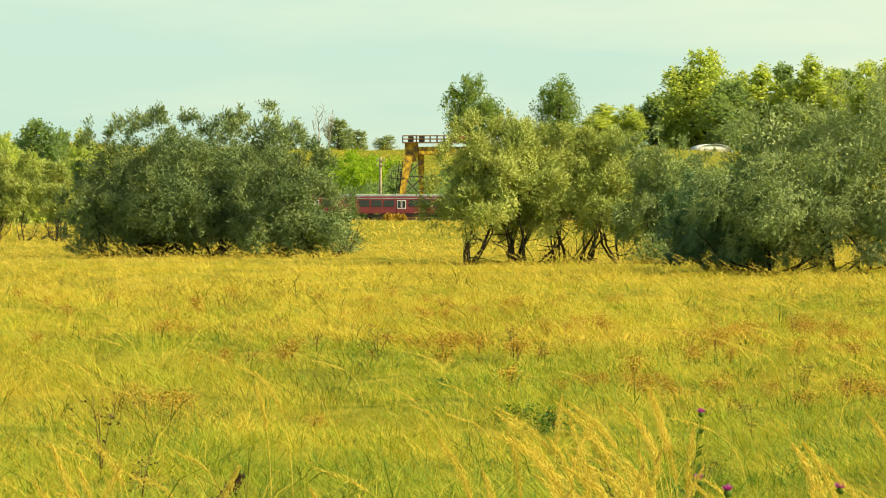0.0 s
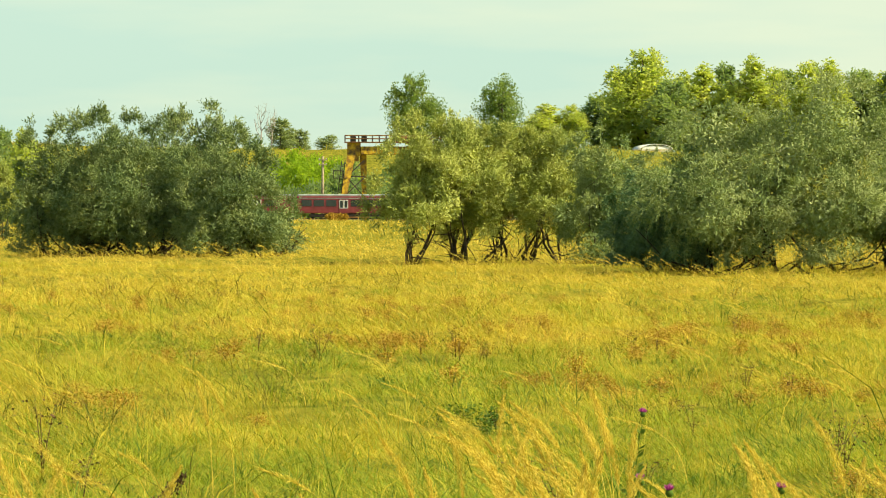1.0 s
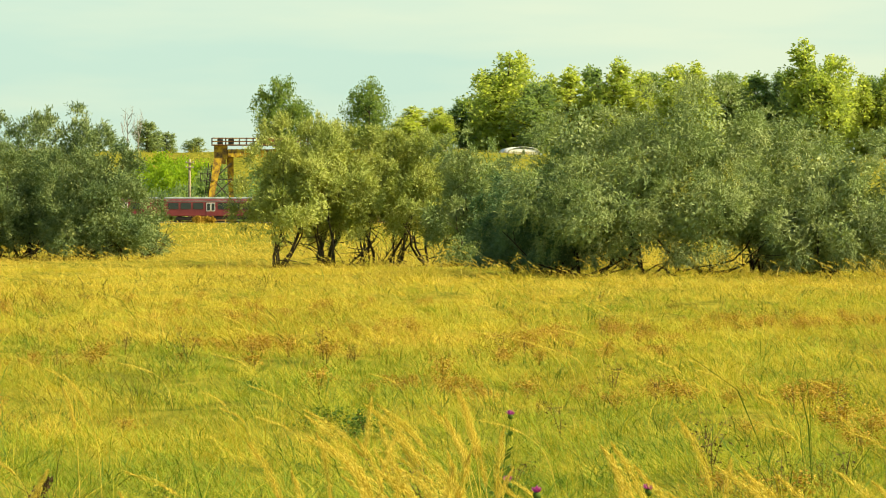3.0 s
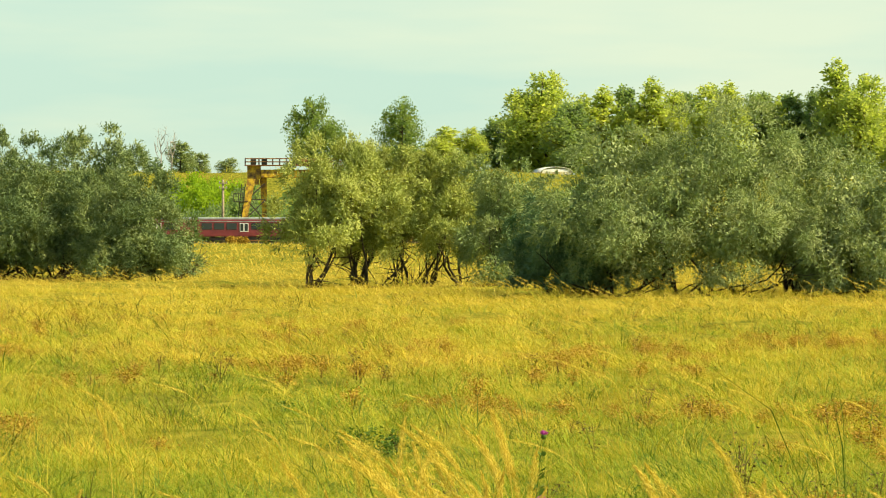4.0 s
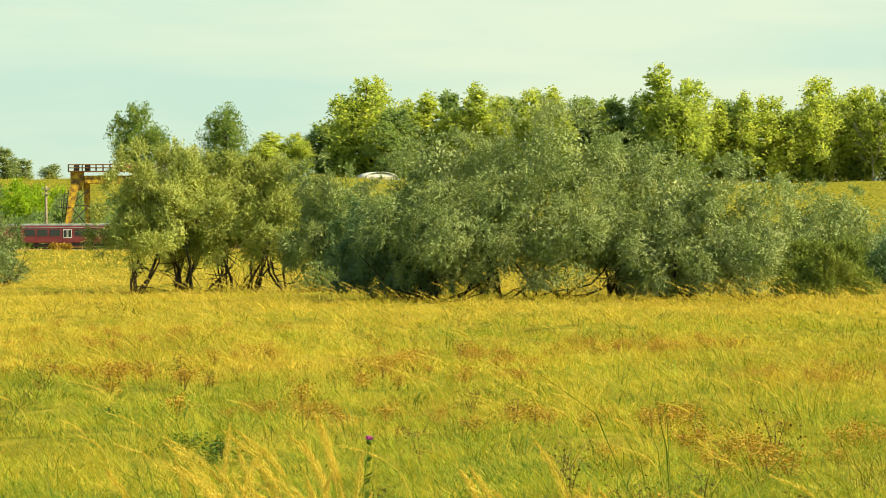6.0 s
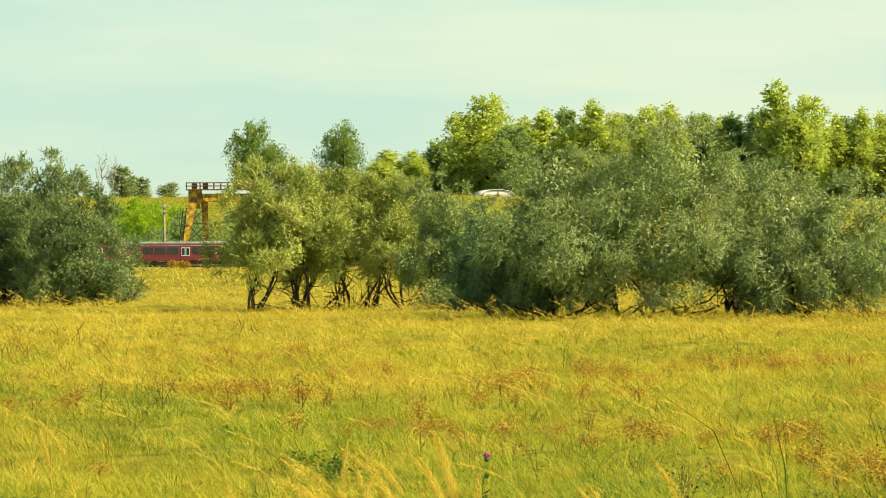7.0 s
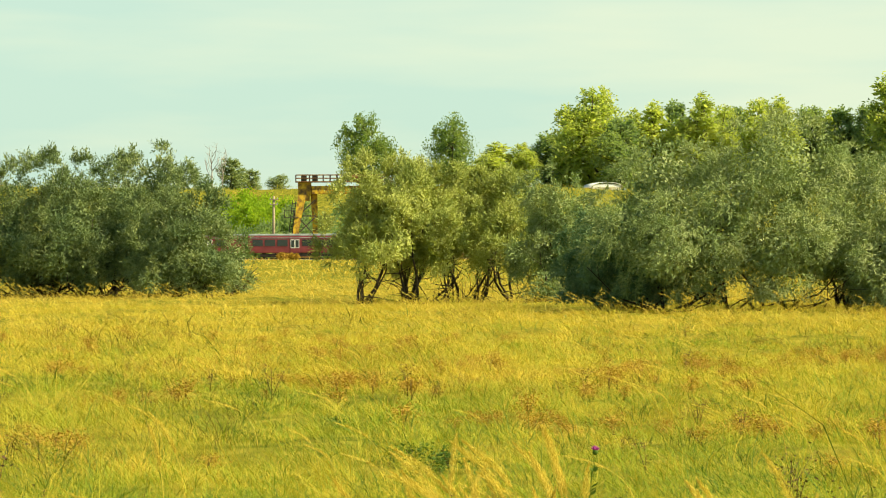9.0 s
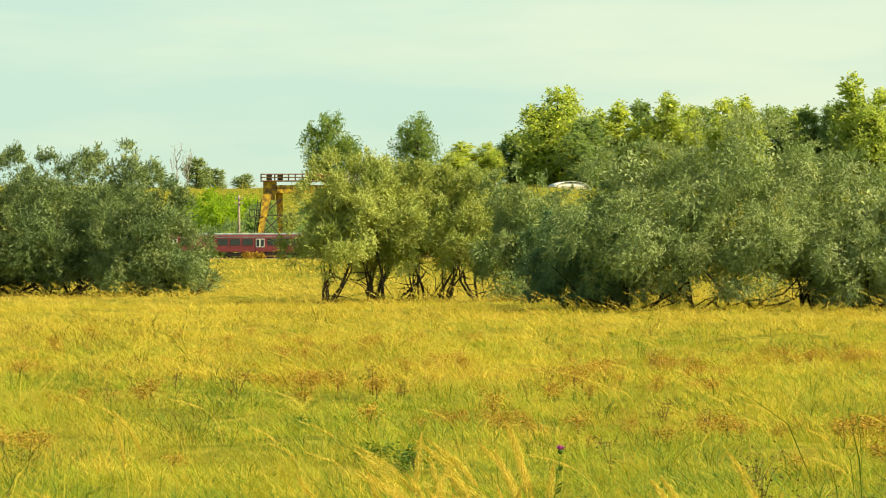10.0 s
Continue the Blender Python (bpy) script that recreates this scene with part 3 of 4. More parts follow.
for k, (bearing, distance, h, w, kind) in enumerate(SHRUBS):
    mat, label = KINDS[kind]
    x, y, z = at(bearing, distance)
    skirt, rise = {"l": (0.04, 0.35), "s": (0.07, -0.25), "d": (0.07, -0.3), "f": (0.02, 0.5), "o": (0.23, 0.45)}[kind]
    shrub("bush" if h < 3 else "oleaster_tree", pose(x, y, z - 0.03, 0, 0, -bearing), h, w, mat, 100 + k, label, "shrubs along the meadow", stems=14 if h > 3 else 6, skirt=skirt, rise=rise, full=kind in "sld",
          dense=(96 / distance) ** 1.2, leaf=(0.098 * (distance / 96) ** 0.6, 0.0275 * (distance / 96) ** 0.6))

# tall trees on the ridge: five patterns, then copies
PATTERNS = [
    tree("poplar_tree", pose(0, 900, 0), 18, 9.5, M_POPLAR, 21, "tall sunlit yellow-green poplar on the ridge", "poplars on the ridge", top=0.6, clumps=240, wide_at=0.45),
    tree("poplar_tree", pose(20, 900, 0), 18, 7.5, M_POPLAR, 22, "tall slim yellow-green poplar on the ridge", "poplars on the ridge", top=0.8, clumps=210, wide_at=0.35),
    tree("poplar_tree", pose(40, 900, 0), 18, 8.5, M_POPLAR_DARK, 23, "tall dark green poplar in half shade on the ridge", "poplars on the ridge", top=0.45, clumps=210, wide_at=0.5),
    tree("poplar_tree", pose(60, 900, 0), 18, 6.0, M_POPLAR_DARK, 24, "narrow dark green poplar on the ridge", "poplars on the ridge", top=0.6, clumps=165, wide_at=0.5),
    tree("round_tree", pose(80, 900, 0), 18, 13, M_POPLAR_DARK, 25, "broad round-headed green tree on the ridge", "poplars on the ridge", bole=0.16, top=0.5, leaders=4, clumps=220, wide_at=0.5),
    tree("round_tree", pose(100, 900, 0), 18, 9, M_SILVER, 26, "rounded grey-green bushy tree on the ridge", "poplars on the ridge", top=0.5, leaders=3, clumps=150, wide_at=0.45),
]
tree("round_tree", pose(*at(0.475, 720)), 14.5, 13.6, M_POPLAR_LONE, 31, "dark green round-headed lone tree on the ridge", "poplars on the ridge", bole=0.08, top=0.6, leaders=3, clumps=150, per=70, leaf=0.36, wide_at=0.5)
tree("poplar_tree", pose(*at(1.85, 720)), 14.7, 13.6, M_POPLAR_LONE, 32, "dark green square-topped lone poplar on the ridge", "poplars on the ridge", bole=0.05, top=0.4, leaders=3, clumps=150, per=66, leaf=0.36, wide_at=0.35)
# pattern, bearing, distance, height, width
TREES_WEST = [
    (1, 2.57, 715, 9.3, 14.3),
    (0, 2.94, 715, 9.2, 9.0),
    (2, 3.37, 735, 11.7, 12.9),
    (1, 3.78, 728, 16.3, 14.6),
    (0, 4.14, 720, 21.1, 18.0),
    (2, 4.54, 712, 14.7, 14.3),
    (1, 5.03, 725, 18.4, 15.4),
    (3, 5.39, 735, 19.1, 11.1),
    (1, 5.82, 722, 19.9, 14.5),
    (2, 6.34, 735, 17.8, 12.9),
    (0, 6.69, 720, 19.1, 14.4),
    (1, 7.05, 722, 19.6, 14.5),
    (2, 7.50, 730, 18.2, 14.6),
    (3, 8.02, 728, 18.2, 10.9),
    (1, 8.71, 725, 24.1, 16.4),
    (0, 9.25, 720, 21.0, 17.1),
    (2, 9.83, 735, 17.4, 12.9),
]
TREES_EAST = [
    (1, 10.06, 730, 18.8, 11.0),
    (0, 10.46, 722, 17.9, 16.3),
    (0, 11.23, 725, 21.5, 15.4),
    (1, 11.81, 730, 18.8, 13.7),
    (2, 11.00, 740, 10.8, 13.0),
    (2, 11.54, 742, 12.1, 11.2),
    (0, 12.39, 724, 19.1, 14.5),
    (2, 13.24, 730, 19.9, 20.1),
    (5, -1.67, 760, 7.8, 8.8),
    (5, -1.36, 780, 5.9, 7.8),
    (5, -0.88, 800, 5.2, 6.8),
    (2, -6.41, 420, 12.2, 7.9),
    (3, -6.09, 425, 11.3, 5.3),
    (1, -5.73, 425, 11.1, 5.3),
    (0, -6.95, 400, 10.3, 6.0),
    (2, -7.57, 420, 11.8, 9.5),
    (1, 4.72, 730, 17.1, 11.0),
]
TREES_EDGE = [
    (0, 6.16, 728, 18.0, 11.9),
    (1, 7.82, 732, 17.6, 10.1),
    (2, 8.40, 735, 18.3, 10.1),
    (1, 9.66, 728, 17.3, 10.9),
    (2, 10.82, 735, 15.2, 10.1),
    (0, 11.99, 728, 19.5, 10.9),
    (1, 13.87, 728, 21.1, 16.4),
]
TREES = TREES_WEST + TREES_EAST + TREES_EDGE
PATTERN_WIDTH = (9.5, 7.5, 8.5, 6.0, 13.0, 9.0)
last = {}
for k, (p, bearing, distance, h, w) in enumerate(TREES):
    x, y, z = at(bearing, distance)
    m = pose(x, y, z - 0.2, 0, 0, 37.0 * k) @ Matrix.Diagonal((w / PATTERN_WIDTH[p], w / PATTERN_WIDTH[p], h / 18, 1))
    if p in last:
        copy_thing(PATTERNS[p], m)
    else:
        last[p] = m
for p, m in last.items():
    PATTERNS[p].matrix_basis = m

# scrub at the foot of the ridge: kind, bearing, distance, height, width
M_SCRUB = {"b": (M_BRIGHT, "bright yellow-green young tree below the ridge"), "d": (M_POPLAR_DARK, "dark green scrub tree at the foot of the ridge"), "p": (M_POPLAR, "yellow-green scrub tree beyond the meadow")}
SCRUB_NEAR_CRANE = [
    ("b", -1.65, 575, 10.1, 7.8),
    ("b", -1.45, 566, 10.7, 7.1),
    ("b", -1.22, 562, 10.4, 7.0),
    ("b", -1.01, 566, 10.0, 6.4),
    ("b", -0.81, 560, 9.2, 6.4),
    ("b", -0.63, 556, 7.7, 5.8),
    ("b", -1.34, 552, 8.5, 7.5),
    ("b", -1.07, 550, 7.6, 7.5),
    ("d", -1.29, 540, 4.6, 9.8),
    ("d", -0.71, 546, 7.6, 7.4),
    ("d", -0.50, 552, 8.7, 6.3),
    ("d", -0.39, 545, 5.9, 8.7),
    ("d", 0.05, 556, 7.7, 11.4),
    ("d", 0.59, 570, 10.1, 11.6),
    ("d", 1.22, 575, 11.3, 11.8),
    ("d", 1.85, 575, 11.3, 11.8),
    ("d", 2.48, 580, 11.1, 11.9),
    ("d", 3.10, 580, 11.4, 11.9),
    ("d", 3.73, 570, 9.2, 11.6),
    ("d", 4.63, 570, 9.2, 11.6),
]
SCRUB_BEYOND = [
    ("d", -2.01, 560, 7.8, 10.2),
    ("d", -2.73, 560, 8.6, 12.7),
    ("d", -3.54, 560, 9.1, 12.7),
    ("d", -5.42, 500, 7.9, 10.2),
    ("p", -5.78, 380, 8.1, 6.0),
    ("p", -6.86, 390, 8.2, 5.3),
    ("d", -6.23, 400, 6.0, 8.2),
    ("d", -7.39, 400, 6.6, 8.2),
    ("d", -6.54, 430, 10.9, 5.9),
    ("d", -6.05, 430, 10.4, 5.9),
    ("p", -5.55, 420, 9.2, 4.8),
    ("p", -6.50, 370, 7.1, 5.0),
    ("d", -6.86, 410, 8.6, 5.6),
]
SCRUB = SCRUB_NEAR_CRANE + SCRUB_BEYOND
for k, (kind, bearing, distance, h, w) in enumerate(SCRUB):
    mat, label = M_SCRUB[kind]
    tree("scrub_tree", pose(*at(bearing, distance)), h, w * 1.25, mat, 300 + k, label, "scrub below the ridge", bole=0.02, top=0.5, clumps=90, per=38, leaf=0.36, wide_at=0.4, leaders=4)

for bearing, distance, w in ((-0.83, 497, 2.3), (-0.74, 499, 2.0), (-0.65, 496, 2.2)):
    tree("low_shrub", pose(*at(bearing, distance)), 0.85, w, M_RUST, 400 + int(w * 10), "low rust-orange withered shrub beside the railway", "withered shrubs by the track", bole=0.02, top=0.4, clumps=24, per=40, leaf=0.14, wide_at=0.4, leaders=3)

# bare dead tree and a leafless birch on the ridge


def bare_tree(m, h, seed, label, mat, spread=0.35, forks=7):
    rng = np.random.default_rng(seed)
    ob = thing("bare_tree", m, label, "tree")
    q = np.linspace(0, 1, 7)
    line = np.stack([np.cumsum(rng.normal(size=7)) * 0.012 * h, np.cumsum(rng.normal(size=7)) * 0.012 * h, q * h - 0.2], 1)
    part("trunk", mesh_of("trunk", *tube(line, 0.02 * h * (1.1 - q), 7), mat, True), ob)
    for k in range(forks):
        i = 2 + k % 4
        a = rng.random() * 2 * math.pi
        end = line[i] + np.array([math.cos(a) * spread * h * 0.5, math.sin(a) * spread * h * 0.5, h * (0.25 + 0.2 * rng.random())])
        mid = (line[i] + end) / 2 + np.array([math.cos(a), math.sin(a), -0.3]) * 0.05 * h
        pieces = [tube([line[i], mid, end], [0.009 * h, 0.006 * h, 0.002 * h], 5)]
        for s_ in range(3):
            e2 = mid + (end - mid) * 0.3 * s_ + unit(rng.normal(size=3) + (0, 0, 0.8)) * 0.16 * h
            pieces.append(tube([mid + (end - mid) * 0.3 * s_, e2], [0.004 * h, 0.0015 * h], 4))
        part("limb", mesh_of("limb", *join(*pieces), mat, True), ob)
    return ob


bare_tree(pose(*at(-1.96, 745)), 9.0, 41, "dead leafless tree with upright grey branches", M_PALEBARK)
bare_tree(pose(*at(-1.80, 745)), 8.2, 42, "dead leafless tree with upright grey branches", M_PALEBARK)
bare_tree(pose(*at(12.08, 722)), 11.0, 43, "thin pale leafless birch on the ridge", M_PALEBARK, 0.6, 12)

# ---- railway ----
RAIL_Y = 511.0


def strip(name, y0, y1, z0, z1, mat, label, category, x0=-160, x1=190):
    me = solid(name, [block(x0, x1, y0, y1, z0, z1, 0.02)], mat)
    return tagged(new(name, me), label, category, kind="structure")


strip("ballast", RAIL_Y - 2.3, RAIL_Y + 2.3, -0.4, 0.06, M_BALLAST, "low brown gravel bed under the railway", "track bed")
strip("rail", RAIL_Y - 0.79, RAIL_Y - 0.72, 0.10, 0.26, M_STEEL, "rusty steel rail on the gravel bed", "rail")
strip("rail", RAIL_Y + 0.72, RAIL_Y + 0.79, 0.10, 0.26, M_STEEL, "rusty steel rail on the gravel bed", "rail")


def rounded_box(x0, x1, y0, y1, z0, z1, r, seg=3):
    bm = bmesh.new()
    bmesh.ops.create_cube(bm, size=1)
    for v in bm.verts:
        v.co = Vector(((x0 + x1) / 2 + v.co.x * (x1 - x0), (y0 + y1) / 2 + v.co.y * (y1 - y0), (z0 + z1) / 2 + v.co.z * (z1 - z0)))
    bmesh.ops.bevel(bm, geom=bm.edges[:], offset=r, segments=seg, affect="EDGES", profile=0.6)
    me = bpy.data.meshes.new("rounded")
    bm.to_mesh(me)
    bm.free()
    return me


def with_material(me, mat):
    me.materials.clear()
    me.materials.append(mat)
    return me


def rail_car(m, length, nose):
    """A red railcar: x along the track, its near side at -y. nose: +1 for a cab at the far end of x, -1 at the other."""
    ob = thing("rail_car", m, "red diesel railcar with grey roof and dark windows on the track", "train", "cars of the train")
    half = length / 2
    body = rounded_box(-half, half, -1.42, 1.42, 0.95, 3.35, 0.16)
    for v in body.vertices:
        if v.co.x * nose > half - 0.5:
            v.co.x -= nose * max(0.0, v.co.z - 1.9) * 0.75
    part("body", with_material(body, M_RED), ob)
    roof = rounded_box(-half + 0.1, half - 0.1, -1.30, 1.30, 3.30, 3.66, 0.17)
    for v in roof.vertices:
        if v.co.x * nose > half - 0.6:
            v.co.x -= nose * 1.5
    part("roof", with_material(roof, M_GREY), ob, "pale grey roof")
    part("stripe", solid("stripe", [block(-half + 0.3, half - 1.6, -1.45, -1.42, 3.04, 3.13, 0.005)], M_GREY), ob, "thin white stripe under the roof")
    for x in np.arange(-half + 1.4, half - 2.6, 1.75):
        k = int(round((x + half - 1.4) / 1.75))
        if k in (3, 8):
            door = part("door", solid("door", [block(x - 0.65, x + 0.65, -1.47, -1.42, 1.0, 3.0, 0.01)], M_RED), ob, "red double door with white-framed panes")
            for s_ in (-0.32, 0.32):
                part("door_frame", solid("door_frame", [block(x + s_ - 0.29, x + s_ + 0.29, -1.485, -1.47, 1.65, 2.85, 0.01)], M_WHITE), door, "white frame")
                part("pane", solid("pane", [block(x + s_ - 0.21, x + s_ + 0.21, -1.50, -1.485, 1.75, 2.75, 0.005)], M_GLASS), door)
        else:
            part("window", solid("window", [block(x - 0.72, x + 0.72, -1.455, -1.42, 1.95, 2.85, 0.01)], M_GLASS), ob, "dark tinted window")
    for x in (-half + 3.2, half - 3.2):
        bogie = part("bogie", solid("bogie", [block(x - 1.5, x + 1.5, -1.1, 1.1, 0.45, 0.85, 0.05), block(x - 1.2, x + 1.2, -1.2, -1.1, 0.4, 0.7, 0.02)], M_STEEL), ob, "dark steel bogie")
        for wx in (-0.95, 0.95):
            a = np.linspace(0, 2 * math.pi, 17)[:-1]
            for wy in (-0.75, 0.75):
                part("wheel", mesh_of("wheel", *tube([(x + wx, wy - 0.07, 0.66), (x + wx, wy + 0.07, 0.66)], [0.4, 0.4], 16), M_STEEL), bogie)
    part("underframe", solid("underframe", [block(-half + 5.2, half - 5.2, -1.2, 1.2, 0.5, 0.95, 0.05)], M_STEEL), ob, "dark equipment boxes under the floor")
    xs = (half - 1.25) * nose
    part("windscreen", solid("windscreen", [bar((xs + nose * 0.78, 0, 2.0), (xs - nose * 0.2, 0, 3.25), 2.3, 0.14)], M_GLASS), ob, "large dark windscreen")
    part("nose_panel", solid("nose_panel", [block(min(xs, xs + nose * 0.9), max(xs, xs + nose * 0.9), -1.46, -1.42, 1.9, 2.9, 0.01)], M_WHITE), ob, "white panel beside the cab")
    for wy in (-0.9, 0.9):
        part("headlight", solid("headlight", [block(half * nose - 0.06 + nose * 0.03, half * nose + 0.06 + nose * 0.03, wy - 0.2, wy + 0.2, 1.35, 1.6, 0.03)], M_WHITE), ob)
    return ob


rail_car(pose(-2.2, RAIL_Y, 0), 20.6, 1)
rail_car(pose(-23.2, RAIL_Y, 0), 20.6, -1)

# ---- gantry crane beside the track ----


def taper(p, q, w0, w1, deep):
    """A square leg from p to q, w0 wide at its foot and w1 at its head."""
    V, F = bar(p, q, 1.0, deep)
    for ends, c, w in ((V[:4], p, w0), (V[4:], q, w1)):
        ends[:, 0] = c[0] + (ends[:, 0] - c[0]) * w
    return V, F


def gantry(m):
    ob = thing("gantry_crane", m, "old yellow gantry crane with rusty top walkway and railings", "crane")

    def end_frame(x, mirror):
        s_ = mirror
        part("leg", solid("leg", [taper((x - 2.05 * s_, -1.6, 0), (x - 0.3 * s_, -0.6, 9.6), 0.55, 1.25, 0.8)], M_YELLOW), ob, "tapering yellow steel leg")
        part("leg", solid("leg", [taper((x + 1.75 * s_, 1.6, 0), (x + 1.35 * s_, 0.6, 10.6), 0.5, 1.05, 0.8)], M_YELLOW), ob, "upright yellow steel leg with flaking paint")
        part("head_box", solid("head_box", [block(x - 0.95, x + 1.0, -0.9, 0.9, 9.3, 11.2, 0.06), block(x - 0.85, x + 0.75, -0.85, 0.85, 8.5, 9.3, 0.05)], M_YELLOW), ob, "rust-stained yellow head of the leg frame")
        part("sill_beam", solid("sill_beam", [bar((x - 2.6, 0, 0.5), (x + 2.4, 0, 0.5), 0.5, 0.5)], M_CRANEBROWN), ob)
        for a, b_ in (((-1.6, 3.2), (1.6, 6.2)), ((1.65, 3.2), (-1.05, 6.2)), ((-1.05, 6.3), (1.55, 6.3)), ((-1.5, 3.2), (1.7, 3.2)), ((-0.9, 6.4), (1.5, 8.6))):
            part("brace", solid("brace", [bar((x + a[0] * s_, -0.9, a[1]), (x + b_[0] * s_, -0.9, b_[1]), 0.16)], M_STEEL), ob, "dark steel cross brace")
        for wx in (-2.2, 2.0):
            part("wheel", mesh_of("wheel", *tube([(x + wx, -0.12, 0.3), (x + wx, 0.12, 0.3)], [0.3, 0.3], 14), M_STEEL), ob)

    end_frame(0.0, 1)
    end_frame(21.0, -1)
    part("girder", solid("girder", [block(1.05, 19.95, -1.3, -0.75, 9.5, 10.65, 0.04)], M_YELLOW), ob, "yellow box girder")
    part("girder", solid("girder", [block(1.05, 19.95, 0.75, 1.3, 9.5, 10.65, 0.04)], M_YELLOW), ob, "yellow box girder")
    part("walkway", solid("walkway", [block(-1.3, 22.3, -1.75, 1.75, 11.2, 11.34, 0.02)], M_CRANEBROWN), ob, "rusty walkway deck")
    for x in np.arange(-1.25, 22.3, 1.0):
        for y in (-1.7, 1.7):
            part("post", solid("post", [bar((x, y, 11.34), (x, y, 12.3), 0.10)], M_STEEL), ob)
    for z in (11.8, 12.27):
        for y in (-1.7, 1.7):
            part("handrail", solid("handrail", [bar((-1.3, y, z), (22.3, y, z), 0.10)], M_CRANEBROWN), ob)
    part("trolley", solid("trolley", [block(5.6, 9.9, -1.2, 1.2, 11.4, 12.25, 0.08), block(6.6, 8.4, -1.3, 1.3, 11.4, 12.0, 0.05)], M_CRANEBROWN), ob, "brown hoist trolley on the girders")
    part("cabinet", solid("cabinet", [block(-0.5, 0.3, -1.6, -0.8, 11.34, 12.15, 0.04)], M_STEEL), ob)
    part("cable_box", solid("cable_box", [block(1.1, 1.9, -1.6, -0.8, 11.34, 12.2, 0.04)], M_STEEL), ob)
    # landing half way up the ladder
    part("landing", solid("landing", [block(-3.0, -0.9, -1.5, -0.5, 6.0, 6.1, 0.02)], M_STEEL), ob, "dark steel landing")
    for x in (-2.95, -2.3, -1.65):
        part("post", solid("post", [bar((x, -1.45, 6.1), (x, -1.45, 7.15), 0.09)], M_STEEL), ob)
    part("handrail", solid("handrail", [bar((-3.0, -1.45, 7.15), (-1.5, -1.45, 7.15), 0.09)], M_STEEL), ob)
    # ladder beside the raking leg
    for dx in (0.0, 0.5):
        part("ladder_rail", solid("ladder_rail", [bar((-2.75 + dx, -1.0, 0), (-1.75 + dx, -0.9, 8.6), 0.12)], M_STEEL), ob, "dark ladder rail")
    for k in range(22):
        q = (k + 0.7) / 23
        part("rung", solid("rung", [bar((-2.75 + q, -0.98, q * 8.6), (-2.25 + q, -0.98, q * 8.6), 0.08)], M_STEEL), ob)
    return ob


gantry(pose(*at(-0.503, 526), 0, 0, 2))

# ---- telegraph pole ----
pole = thing("telegraph_pole", pose(*at(-0.996, 518)), "weathered brown telegraph pole before bright green scrub", "pole")
part("post", mesh_of("post", *tube([(0, 0, -0.3), (0.03, 0, 4.5), (0.05, 0, 9.1)], [0.24, 0.21, 0.17], 8), M_POLE, True), pole)
for z in (8.6, 7.9):
    part("crossarm", solid("crossarm", [bar((-0.55, -0.2, z), (0.65, -0.2, z), 0.13)], M_POLE), pole)
    for x in (-0.45, 0.55):
        part("insulator", mesh_of("insulator", *tube([(x, -0.2, z + 0.06), (x, -0.2, z + 0.16), (x, -0.2, z + 0.26)], [0.05, 0.08, 0.03], 6), M_GREY, True), pole)

# ---- barn ----
x, y, z = at(4.235, 702)
barn = thing("barn", pose(x, y, z - 0.3, 0, 0, 14) @ Matrix.Diagonal((0.95, 0.62, 0.62, 1)), "low barn with a pale sheet-metal roof behind the trees", "building")
part("wall", solid("wall", [block(-3.1, 3.1, -4, 4, -1.0, 1.2, 0.02)], M_WALL), barn)
arc = [(3.5 * math.cos(a), 1.0 + 1.75 * math.sin(a)) for a in np.linspace(0, math.pi, 13)]
rv = [(x, y, z - k) for k in (0, 0.12) for y in (-4.4, 4.4) for x, z in arc]
rf = []
for k in range(12):
    rf += [(k, k + 1, 13 + k + 1, 13 + k), (26 + k, 39 + k, 39 + k + 1, 26 + k + 1), (k, 26 + k, 26 + k + 1, k + 1), (13 + k, 13 + k + 1, 39 + k + 1, 39 + k)]
part("roof", mesh_of("roof", rv, rf, M_WHITE), barn, "pale curved metal roof")
part("gable", solid("gable", [block(-3.0, 3.0, -4.0, -3.9, 1.2, 2.1, 0.02)], M_WHITE), barn)
part("door", solid("door", [block(-0.9, 0.9, -4.06, -4.0, -1.0, 1.0, 0.01)], M_POLE), barn)

# ---- tall plumed grass ----


def plumes(rows, rng, dense=760):
    """Bent stalks with feathery heads; rows of place, height, bend and head length."""
    stalks, heads = [], []
    for x, y, h, bend, head in rows:
        z = float(ground_z(x, y))
        q = np.linspace(0, 1, 9)
        side = rng.normal() * 0.1
        line = np.stack([x - bend * h * (0.35 * q ** 1.6 + 0.65 * q ** 5), y + side * h * q ** 2, z + h * (q - 0.10 * bend * q ** 4)], 1)
        stalks.append(tube(line, 0.0028 * (1.15 - q), 3 if h < 0.0 else 4))
        n = int(dense * head / 0.24)
        u = rng.random(n)
        i = 1 - head / h * (1 - u)
        p = np.stack([np.interp(i, q, line[:, k]) for k in range(3)], 1)
        tang = unit(np.stack([-bend * (0.56 * i ** 0.6 + 3.25 * i ** 4), np.full(n, side), np.ones(n)], 1))
        fat = 0.021 * np.sin(np.clip(u * 1.0 + 0.04, 0, 1) * math.pi) ** 0.6 * (head / 0.24)
        p = p + unit(rng.normal(size=(n, 3))) * (fat * np.sqrt(rng.random(n)))[:, None]
        heads.append(leaves(p, unit(tang + rng.normal(size=(n, 3)) * 0.26), (0.008 + 0.009 * rng.random(n)) * math.sqrt(900 / dense), 0.0019 * math.sqrt(900 / dense), rng))
    return join(*stalks), join(*heads)


prng = np.random.default_rng(77)
